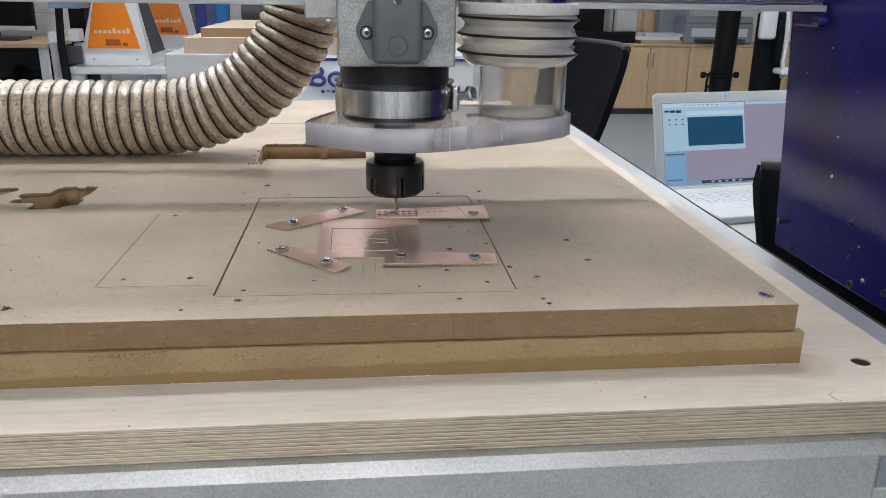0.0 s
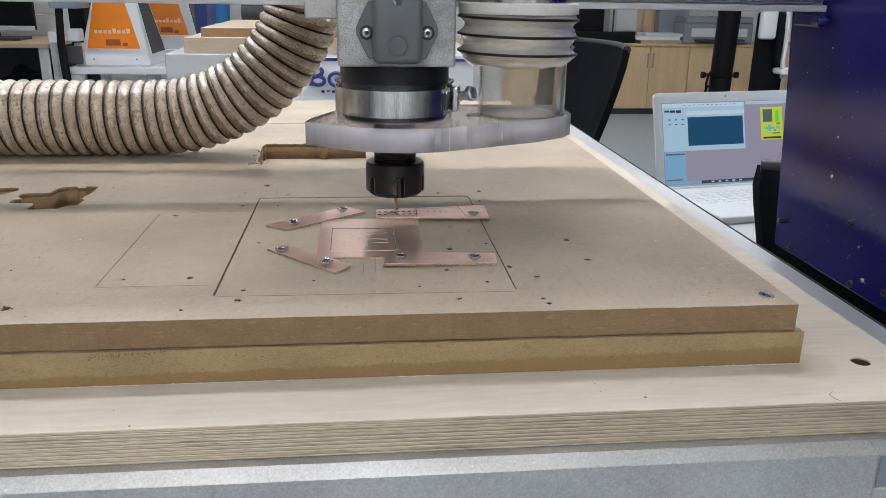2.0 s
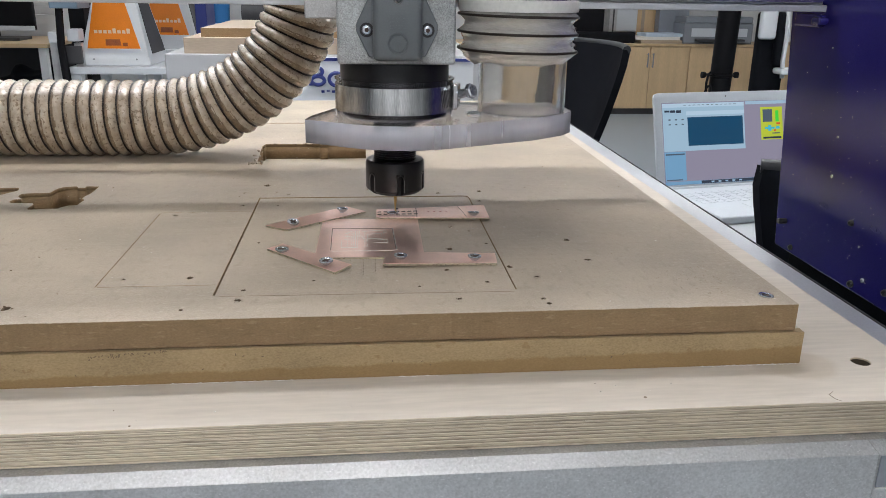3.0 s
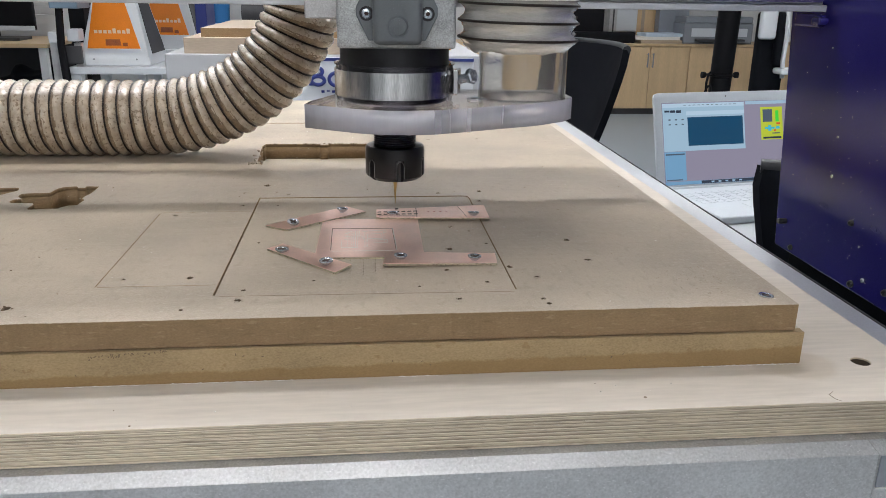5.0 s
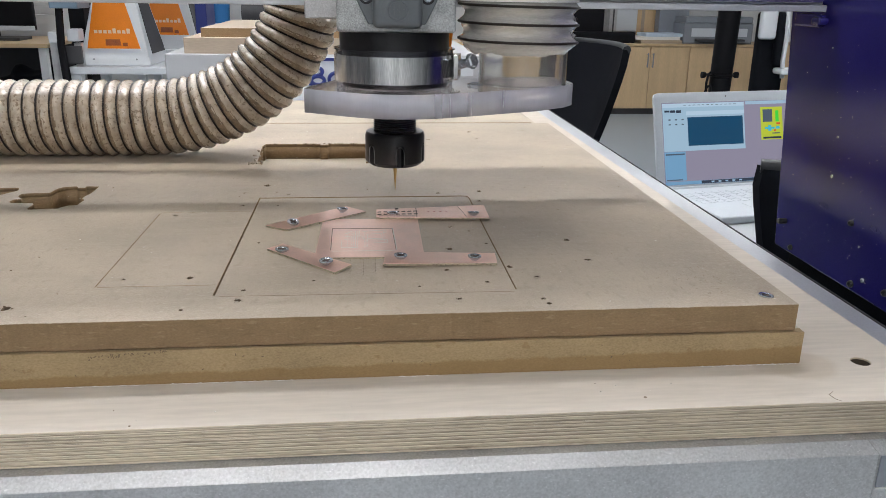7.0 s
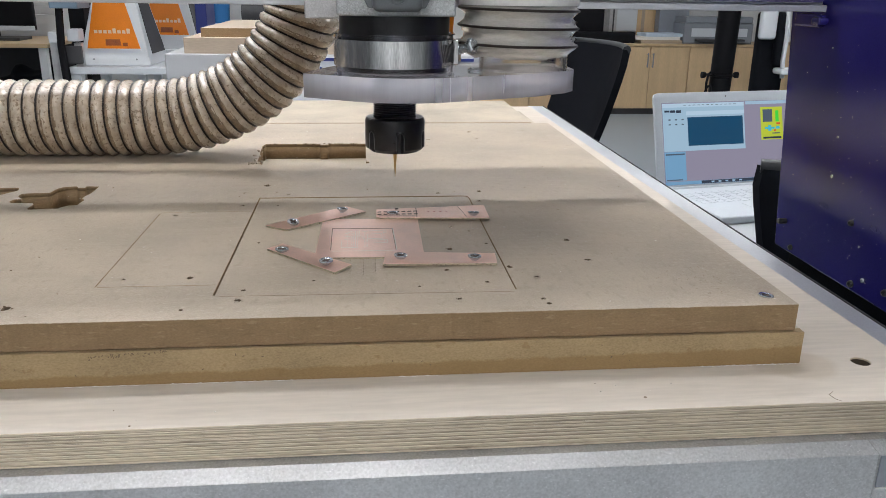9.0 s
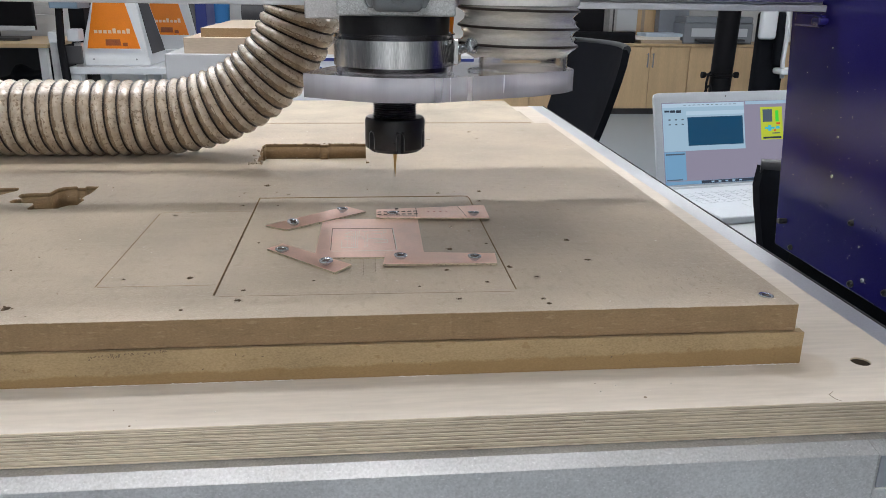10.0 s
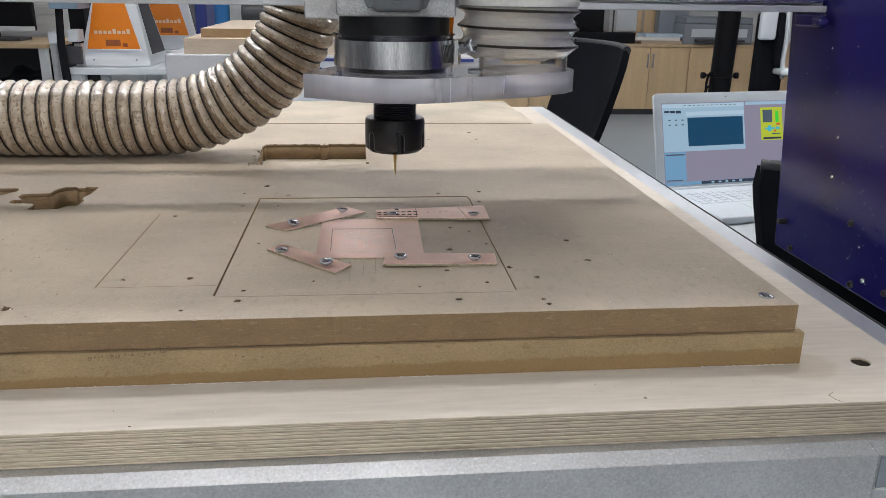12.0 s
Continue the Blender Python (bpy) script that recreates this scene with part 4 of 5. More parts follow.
# ---- suction hose lying on the table ----
def suction_hose():
    t = thing("suction_hose", "dusty translucent suction hose with dark spiral wire lying on the table", "hose")
    key = [(-1.02, 0.0425), (-0.80, 0.0422), (-0.66, 0.0422), (-0.58, 0.0422), (-0.505, 0.0425), (-0.460, 0.0468), (-0.420, 0.0600), (-0.387, 0.0800), (-0.3600, 0.1070), (-0.3420, 0.1350), (-0.3310, 0.1640), (-0.324, 0.21), (-0.32, 0.27)]
    pts = [Vector((x, 0.482, z)) for x, z in key]
    fine = []
    for i in range(len(pts) - 1):
        p0, p1, p2, p3 = pts[max(i - 1, 0)], pts[i], pts[i + 1], pts[min(i + 2, len(pts) - 1)]
        for k in range(40):
            f = k / 40
            fine.append(0.5 * ((2 * p1) + (p2 - p0) * f + (2 * p0 - 5 * p1 + 4 * p2 - p3) * f * f + (3 * p1 - p0 - 3 * p2 + p3) * f ** 3))
    length = [0.0]
    for a, b in zip(fine, fine[1:]):
        length.append(length[-1] + (b - a).length)
    pitch, per = 0.0138, 18
    total = int(length[-1] / pitch * per)
    def at(s):
        s = min(max(s, 0), length[-1] - 1e-6)
        i = int(np.searchsorted(length, s, side="right")) - 1
        i = min(i, len(fine) - 2)
        f = (s - length[i]) / max(1e-9, length[i + 1] - length[i])
        return fine[i].lerp(fine[i + 1], f), (fine[min(i + 3, len(fine) - 1)] - fine[max(i - 3, 0)]).normalized()
    n = 72
    bm, rows = bmesh.new(), []
    for j in range(total):
        s = j * pitch / per
        p, d = at(s)
        side = Vector((0, 1, 0))
        up = d.cross(side) * -1
        row = []
        for k in range(n):
            a = 2 * math.pi * k / n
            ph = s / pitch + k / n
            r = 0.0364 + 0.0054 * abs(math.sin(math.pi * ph)) ** 0.6 + 0.0009 * noise.noise((s * 160, 5 * math.cos(a), 5 * math.sin(a)))
            row.append(bm.verts.new(p + r * (math.cos(a) * side + math.sin(a) * up)))
        rows.append(row)
    # dust has caked beside the wire, most of it low down and round the bend
    for j, (a, b) in enumerate(zip(rows, rows[1:])):
        s = j * pitch / per
        for k in range(n):
            f = bm.faces.new((a[k], a[(k + 1) % n], b[(k + 1) % n], b[k]))
            ang = 2 * math.pi * (k + 0.5) / n
            turn = s / pitch + (k + 0.5) / n
            width = 0.24 + 0.18 * math.sin(ang) + 0.30 * noise.noise((turn * 7, math.floor(turn) * 3.1, 2)) + 0.16 * noise.noise((turn * 40, 1, 7)) + (0.10 if s > 0.40 else -0.04)
            if 0.04 < turn % 1.0 < width:
                f.material_index = 1
    wall = part("wall", bm, HOSE, t, "dust-caked clear hose wall", smooth=60)
    wall.data.materials.append(HOSE_DUST)
    spiral = []
    turns = int(length[-1] / pitch)
    for k in range(turns * 36):
        a = -2 * math.pi * k / 36
        s = k / 36 * pitch
        p, d = at(s)
        side = Vector((0, 1, 0))
        up = d.cross(side) * -1
        spiral.append(p + 0.0381 * (math.cos(a) * side + math.sin(a) * up))
    part("wire", tube(spiral, 0.0012, 6), HOSE_WIRE, t, "dark spiral wire", smooth=60)


# ---- circuit board and its clamps ----
def quad_slab(corners, thick):
    """A thin rigid strip from four corner points of its top face."""
    bm = bmesh.new()
    a = [bm.verts.new(c) for c in corners]
    b = [bm.verts.new((c[0], c[1], c[2] - thick)) for c in corners]
    bm.faces.new(a), bm.faces.new(b)
    for i in range(4):
        j = (i + 1) % 4
        bm.faces.new((a[i], a[j], b[j], b[i]))
    return bm


def on_quad(c, u, v, up=0.0):
    a, b, d, e = [Vector(p) for p in c]
    return a.lerp(b, u).lerp(e.lerp(d, u), v) + Vector((0, 0, up))


def bar_on(c, u0, v0, u1, v1, w, h=0.00012):
    p, q = on_quad(c, u0, v0), on_quad(c, u1, v1)
    d = (q - p).normalized() * w / 2
    nn = Vector((-d.y, d.x, 0))
    cs = [p - nn, q - nn, q + nn, p + nn]
    return quad_slab([tuple(x + Vector((0, 0, h))) for x in cs], h + 0.00005)


def pcb():
    t = thing("copper_board", "copper-clad circuit board with a milled track pattern", "circuit board")
    c = [(-0.3050, 0.1032, 0.0016), (-0.2266, 0.1012, 0.0016), (-0.2249, 0.1998, 0.0016), (-0.3030, 0.2019, 0.0016)]
    part("copper_sheet", quad_slab(c, 0.0002), COPPER, t)
    part("fibre_core", quad_slab([(x, y, z - 0.0002) for x, y, z in c], 0.0014), FIBRE, t)
    # the outline: dark where it is cut deep, bright where the burr stands
    for u0, v0, u1, v1, m, w in [(0.116, 0.718, 0.727, 0.716, CUT, 0.0008), (0.116, 0.718, 0.137, 0.161, CUT, 0.0005), (0.727, 0.716, 0.752, 0.168, TRACE, 0.0007), (0.720, 0.71, 0.745, 0.168, CUT, 0.0004), (0.146, 0.138, 0.739, 0.146, TRACE, 0.0006)]:
        part("outline_cut", bar_on(c, u0, v0, u1, v1, w), m, t)
    tracks = [(0.471, 0.556, 0.611, 0.578), (0.611, 0.578, 0.619, 0.443), (0.619, 0.443, 0.476, 0.441), (0.476, 0.441, 0.471, 0.556), (0.422, 0.633, 0.65, 0.67), (0.632, 0.655, 0.639, 0.453), (0.65, 0.681, 0.66, 0.608),
              (0.66, 0.608, 0.624, 0.593), (0.527, 0.402, 0.666, 0.418), (0.528, 0.349, 0.668, 0.336), (0.666, 0.418, 0.67, 0.336), (0.64, 0.409, 0.643, 0.342), (0.352, 0.645, 0.364, 0.218), (0.375, 0.645, 0.385, 0.218),
              (0.25, 0.5, 0.425, 0.512), (0.25, 0.427, 0.359, 0.434), (0.228, 0.221, 0.385, 0.218), (0.227, 0.413, 0.23, 0.221), (0.247, 0.56, 0.315, 0.635), (0.416, 0.507, 0.445, 0.423), (0.39, 0.644, 0.392, 0.507)]
    for a in tracks:
        part("milled_track", bar_on(c, *a, 0.0004 if abs(a[0] - a[2]) < 0.03 else 0.0009), TRACE, t)
    # rows of small pads
    for u0, u1, v0, v1, n in [(0.318, 0.328, 0.62, 0.22, 11), (0.334, 0.344, 0.62, 0.22, 11), (0.445, 0.447, 0.62, 0.24, 9), (0.461, 0.463, 0.42, 0.24, 6), (0.476, 0.478, 0.42, 0.24, 6), (0.276, 0.286, 0.57, 0.25, 7)]:
        pads = [bar_on(c, u0 + (u1 - u0) * k / n - 0.004, v0 + (v1 - v0) * k / n, u0 + (u1 - u0) * k / n + 0.004, v0 + (v1 - v0) * k / n, 0.0014) for k in range(n + 1)]
        part("pad_row", merge(*pads), TRACE, t, "row of small milled pads")


def machine_screw(x, y, z, r=0.0051, tilt=(0, 0), spin=0.4, deep=0.012):
    """A countersunk cross-head screw whose head stands a little proud."""
    t = thing("screw", "zinc-plated countersunk cross-head screw", "screw", pose(x, y, z, tilt[0], tilt[1], math.degrees(spin)), "clamping screws")
    part("head", lathe([(0.0022, -0.0032), (r * 0.96, -0.0010), (r, -0.0007), (r, -0.0001), (r * 0.94, 0.0002), (r * 0.72, 0.0001), (r * 0.62, -0.0002), (0.0003, -0.0003)], 28), ZINC, t, smooth=30)
    part("cross_recess", merge(box(-0.0029, 0.0029, -0.0006, 0.0006, -0.0006, 0.00005), box(-0.0006, 0.0006, -0.0029, 0.0029, -0.0006, 0.00003)), SLOT, t)
    part("shank", lathe([(0.0016, -deep), (0.0021, -0.0036)], 12), ZINC, t)
    return t


def ragged_core(c, top, bottom, seed):
    """The core of a strip, its sawn edges frayed in small steps."""
    bm, rnd = bmesh.new(), random.Random(seed)
    a, b = [], []
    mid = sum((Vector(p) for p in c), Vector()) / 4
    for i in range(4):
        p, q = Vector(c[i]), Vector(c[(i + 1) % 4])
        n = max(3, int((q - p).length / 0.0012))
        for k in range(n):
            e = p.lerp(q, k / n)
            out = (e - mid).normalized() * (rnd.uniform(-0.0001, 0.0004) if k else 0)
            a.append(bm.verts.new(e + out * 0.4 - Vector((0, 0, top)))), b.append(bm.verts.new(e + out - Vector((0, 0, bottom)) + Vector((0, 0, rnd.uniform(0, 0.0002)))))
    bm.faces.new(a), bm.faces.new(b)
    for i in range(len(a)):
        j = (i + 1) % len(a)
        bm.faces.new((a[i], a[j], b[j], b[i]))
    return bm


def clamps():
    def strip(c, label):
        t = thing("clamp_strip", label, "clamp strip", None, "copper clamp strips")
        part("copper_sheet", quad_slab(c, 0.0003), COPPER, t)
        part("fibre_core", ragged_core(c, 0.0003, 0.0018, len(label)), FIBRE, t, "ragged sawn glass-fibre edge")
        return t, c
    strip([(-0.3479, 0.1847, 0.0020), (-0.3304, 0.1731, 0.0019), (-0.2680, 0.2176, 0.0036), (-0.2845, 0.2338, 0.0038)], "copper-clad strip clamping the board at an angle")
    strip([(-0.3399, 0.1233, 0.0024), (-0.2897, 0.0710, 0.0019), (-0.2785, 0.0830, 0.0030), (-0.3295, 0.1305, 0.0038)], "copper-clad strip with a ragged sawn edge clamping the board corner")
    t, c = strip([(-0.2592, 0.1993, 0.0034), (-0.1655, 0.1933, 0.0037), (-0.1645, 0.2318, 0.0041), (-0.2588, 0.2226, 0.0036)], "copper-clad strip with two rows of milled slots")
    for row in (0.34, 0.64):
        for k in range(7):
            part("milled_slot", bar_on(c, 0.01 + 0.054 * k, row, 0.045 + 0.054 * k, row, 0.0024), SLOT, t)
    part("cut_line", bar_on(c, 0.36, 0.05, 0.36, 0.97, 0.0005), SLOT, t)
    part("cut_line", bar_on(c, 0.02, 0.14, 0.36, 0.12, 0.0010), SLOT, t)
    part("cut_line", bar_on(c, 0.80, 0.05, 0.75, 0.97, 0.0003), SLOT, t)
    part("milled_slot", bar_on(c, 0.17, 0.97, 0.20, 0.97, 0.004), SLOT, t)
    for k in range(4):
        part("ink_mark", bar_on(c, 0.46 + 0.055 * k, 0.52 + 0.02 * (k % 2), 0.475 + 0.055 * k, 0.54, 0.0011), RED, t)
    strip([(-0.2568, 0.0824, 0.0034), (-0.1769, 0.0836, 0.0020), (-0.1754, 0.1031, 0.0026), (-0.2541, 0.1070, 0.0038)], "copper-clad strip clamping the board's near edge")
    for x, y, z, tl, sp in [(-0.3257, 0.1827, 0.0056, (14, -4), 0.9), (-0.2874, 0.2170, 0.0068, (-6, 5), 0.3), (-0.3286, 0.1158, 0.0046, (-2, 3), 0.1), (-0.2958, 0.0849, 0.0058, (4, -3), 0.5),
                            (-0.2442, 0.0929, 0.0060, (2, 2), 0.7), (-0.1923, 0.0888, 0.0058, (-1, 2), 0.2), (-0.1778, 0.2011, 0.0064, (-8, 5), 0.4), (-0.2453, 0.2097, 0.0046, (-5, 0), 0.2)]:
        machine_screw(x, y, z, tilt=tl, spin=sp, r=0.0048)
    machine_screw(-0.0138, 0.0152, 0.0006, 0.0048, (3, 4), 0.6)


# ---- things round the machine ----
LAPTOP = mat("white_laptop_shell", (0.53, 0.57, 0.61), 0.4, vary=0.03, scale=8, fine=300)
DESK_TOP = mat("pale_grey_laminate", (0.40, 0.43, 0.45), 0.5, vary=0.04, scale=6, fine=300)
PALE_BLUE = mat("pale_blue_card", (0.48, 0.58, 0.68), 0.6, vary=0.04, scale=20, fine=300)
RAIL = mat("dark_grey_rail", (0.022, 0.024, 0.028), 0.45, vary=0.12, scale=20, fine=300)

def laptop():
    lean = radians(16)
    t = thing("laptop", "open white laptop showing a control program", "laptop", pose(0.387, 1.2315, -0.2376, 0, 0, 11))
    w, h = 0.37, 0.2134
    part("base", merge(box(0, w, -0.232, 0.004, -0.0145, 0.002, 0.004, 3)), LAPTOP, t, smooth=40)
    part("trackpad", box(0.11, 0.215, -0.215, -0.145, 0.002, 0.0026, 0.0002), LAPTOP, t)
    keys = [moved(box(-0.0075, 0.0075, -0.0075, 0.0075, 0, 0.0007, 0.0003, 1), Matrix.Translation((0.035 + 0.0196 * i, -0.045 - 0.0188 * j, 0.0021))) for j in range(5) for i in range(14)]
    part("keyboard", merge(*keys), LAPTOP, t, "white flat keys")
    part("hinge", moved(lathe([(0.006, 0.03), (0.006, w - 0.03)], 12), Euler((0, math.pi / 2, 0)).to_matrix().to_4x4()), LAPTOP, t)
    tilt = Matrix.Translation((0, 0.002, 0.003)) @ Euler((-lean, 0, 0)).to_matrix().to_4x4()
    up = tilt @ Matrix(((w, 0, 0, 0), (0, 0, -1, 0), (0, h, 0, 0), (0, 0, 0, 1)))
    lid = part("lid", moved(prism(soft_loop(rect(0, w, 0, h), 0.011), 0, 0.008, 0.0012), tilt @ Matrix(((1, 0, 0, 0), (0, 0, 1, 0), (0, 1, 0, 0), (0, 0, 0, 1)))), LAPTOP, t, smooth=40)
    def pane(name, u0, u1, v0, v1, d, m, label=""):
        part(name, moved(box(u0, u1, v0, v1, d - 0.0003, d), up), m, lid, label)
    pane("screen", 0.048, 0.955, 0.03, 0.895, 0.0006, SCREEN_MAUVE, "lit screen with a mauve desktop")
    pane("program_window", 0.052, 0.628, 0.385, 0.885, 0.0010, SCREEN_PALE, "pale program window")
    pane("title_strip", 0.052, 0.628, 0.845, 0.885, 0.0013, SCREEN_WHITE)
    pane("tool_strip", 0.215, 0.628, 0.76, 0.80, 0.0013, SCREEN_WHITE)
    pane("dark_view", 0.222, 0.615, 0.437, 0.738, 0.0014, SCREEN_NAVY, "dark blue view")
    pane("side_panel", 0.052, 0.198, 0.075, 0.380, 0.0010, SCREEN_BLUE, "light blue side panel")
    pane("list_strip", 0.06, 0.19, 0.345, 0.36, 0.0013, SCREEN_GREY)
    pane("list_strip", 0.06, 0.17, 0.078, 0.090, 0.0013, SCREEN_GREY)
    for k in range(3):
        pane("logo_bar", 0.065 + 0.04 * k, 0.10 + 0.04 * k, 0.795 - 0.004 * k, 0.815, 0.0013, SCREEN_INK)
    for k in range(6):
        pane("button", 0.09 + 0.045 * (k % 3), 0.105 + 0.045 * (k % 3), 0.71 - 0.05 * (k // 3), 0.722 - 0.05 * (k // 3), 0.0013, SCREEN_GREY)
    for k in range(12):
        pane("menu_word", 0.20 + 0.032 * k, 0.217 + 0.032 * k, 0.862, 0.868, 0.0015, SCREEN_GREY)
    pane("window_strip", 0.64, 0.95, 0.855, 0.89, 0.0010, SCREEN_PALE)
    pane("task_bar", 0.05, 0.955, 0.031, 0.066, 0.0010, SCREEN_BLUE)
    pane("task_icons", 0.30, 0.72, 0.033, 0.064, 0.0013, SCREEN_INK, "dark row of small icons")
    for k in range(5):
        pane("task_icon", 0.37 + 0.05 * k, 0.39 + 0.05 * k, 0.040, 0.056, 0.0015, SCREEN_PALE)
    part("webcam", moved(lathe([(0.0016, 0), (0.0016, 0.0004)], 10), tilt @ Matrix.Translation((0.185, -0.0002, 0.2030)) @ Euler((math.pi / 2, 0, 0)).to_matrix().to_4x4()), DARK, lid)
    # the key-pad window, which opens on the screen
    def PAD(u0, u1, v0, v1):
        fu, fv = lambda u: 0.747 + (u - 0.735) / 0.17 * 0.162, lambda v: 0.467 + (v - 0.515) / 0.34 * 0.354
        return fu(u0), fu(u1), fv(v0), fv(v1)
    pop = new("keypad_window", finish("keypad_window", moved(box(*PAD(0.735, 0.905, 0.515, 0.855), 0.0012, 0.0016), up), SCREEN_YELLOW))
    pop.parent = t
    tagged(pop, "bright yellow key-pad window on the screen")
    for n, u0, u1, v0, v1, m in [("display", 0.752, 0.825, 0.70, 0.83, SCREEN_GREY), ("green_key", 0.85, 0.875, 0.70, 0.815, SCREEN_GREEN), ("red_key", 0.855, 0.885, 0.67, 0.69, SCREEN_RED), ("arrow_keys", 0.765, 0.84, 0.625, 0.645, SCREEN_CYAN),
                              ("arrow_keys", 0.79, 0.815, 0.605, 0.665, SCREEN_CYAN), ("arrow_keys", 0.85, 0.88, 0.625, 0.65, SCREEN_CYAN), ("bar", 0.82, 0.88, 0.575, 0.585, SCREEN_NAVY), ("bar", 0.75, 0.89, 0.525, 0.545, SCREEN_INK), ("red_key", 0.835, 0.85, 0.60, 0.62, SCREEN_RED)]:
        part(n, moved(box(*PAD(u0, u1, v0, v1), 0.0014, 0.0019), up), m, pop)
    return pop, (tilt.to_3x3() @ Vector((0, 1, 0))).normalized()


def desk(name, x0, x1, y0, y1, z, material, label, thick=0.028, leg=WHITE):
    t = thing(name, label, "desk")
    part("desktop", box(x0, x1, y0, y1, z - thick, z, 0.003), material, t)
    for x in (x0 + 0.05, x1 - 0.05):
        for y in (y0 + 0.06, y1 - 0.06):
            part("leg", box(x - 0.025, x + 0.025, y - 0.025, y + 0.025, FLOOR_Z, z - thick - 0.0005, 0.003), leg, t)
    return t


def curved_back(w, h, bend, thick, lean, taper=0.12, n=14, m=14):
    """A rounded, slightly bowed chair back."""
    bm = bmesh.new()
    front, back = [], []
    for j in range(m + 1):
        v = j / m
        half = w / 2 * (1 - taper * (1 - v)) * (1 - 0.06 * max(0, (v - 0.88) / 0.12) ** 2)
        for i in range(n + 1):
            u = 2 * i / n - 1
            x, y, z = u * half, bend * u * u + lean * v + 0.03 * math.sin(v * math.pi), v * h
            front.append(bm.verts.new((x, y, z))), back.append(bm.verts.new((x, y + thick, z)))
    for grid in (front, back):
        for j in range(m):
            for i in range(n):
                a = j * (n + 1) + i
                bm.faces.new((grid[a], grid[a + 1], grid[a + n + 2], grid[a + n + 1]))
    rim = [i for i in range(n + 1)] + [(n + 1) * j + n for j in range(1, m + 1)] + [(n + 1) * m + i for i in range(n - 1, -1, -1)] + [(n + 1) * j for j in range(m - 1, 0, -1)]
    for k in range(len(rim)):
        a, b = rim[k], rim[(k + 1) % len(rim)]
        bm.faces.new((front[a], front[b], back[b], back[a]))
    return bm


def office_chair(at, label, w=0.46, h=0.52, seat_z=0.47, back_z=0.50, lean=0.10, taper=0.12, frame=BLACK, cloth=BLACK_CLOTH):
    t = thing("office_chair", label, "chair", at, "office chairs")
    part("backrest", moved(curved_back(w, h, -0.05, 0.022, lean, taper), Matrix.Translation((0, 0.22, back_z))), cloth, t, smooth=50)
    rim = [(u * w / 2 * 0.94, 0.231 - 0.05 * u * u + lean, back_z + h) for u in [k / 10 - 1 for k in range(21)]]
    part("back_frame", tube(rim, 0.0115, 8), RAIL, t, "dark grey top rail", smooth=50)
    part("seat", box(-0.24, 0.24, -0.25, 0.22, seat_z - 0.05, seat_z + 0.02, 0.03, 3), cloth, t, smooth=50)
    part("back_bar", tube([(0, 0.10, seat_z - 0.07), (0, 0.26, seat_z - 0.05), (0, 0.29, seat_z + 0.05), (0, 0.27, back_z + 0.15)], 0.022, 8), frame, t, smooth=50)
    part("gas_column", lathe([(0.03, 0.08), (0.03, 0.25), (0.022, 0.25), (0.022, seat_z - 0.05)], 16), frame, t, smooth=30)
    for k in range(5):
        a = 2 * math.pi * k / 5 + 0.3
        part("base_arm", tube([(0, 0, 0.10), (0.30 * math.cos(a), 0.30 * math.sin(a), 0.065)], lambda i: 0.025 - 0.01 * i, 8), frame, t)
        part("caster", moved(lathe([(0.025, -0.02), (0.03, -0.012), (0.03, 0.012), (0.025, 0.02)], 16), Matrix.Translation((0.30 * math.cos(a), 0.30 * math.sin(a), 0.03)) @ Euler((math.pi / 2, 0, a)).to_matrix().to_4x4()), frame, t)
    return t


def cabinet(x, y, w=0.8, h=0.70, d=0.45):
    t = thing("cabinet", "low beech-laminate cabinet with two doors", "cabinet", pose(x, y, FLOOR_Z), "row of low beech cabinets")
    part("plinth", box(0.01, w - 0.01, 0.04, d, 0, 0.06), DARK, t)
    part("body", box(0, w, 0.02, d, 0.06, h - 0.025), BEECH, t)
    part("top", box(-0.001, w + 0.001, -0.012, d, h - 0.0245, h, 0.002), BEECH, t)
    for k in range(2):
        x0 = 0.003 + k * w / 2
        door = part("door", box(x0, x0 + w / 2 - 0.006, 0, 0.0195, 0.064, h - 0.03, 0.002), BEECH, t)
        hx = x0 + (w / 2 - 0.030 if k == 0 else 0.024)
        part("handle", merge(box(hx - 0.006, hx + 0.006, -0.028, -0.018, h - 0.23, h - 0.09, 0.003), box(hx - 0.005, hx + 0.005, -0.02, 0, h - 0.22, h - 0.21), box(hx - 0.005, hx + 0.005, -0.02, 0, h - 0.11, h - 0.10)), GREY, door, "dark metal handle")
    return t


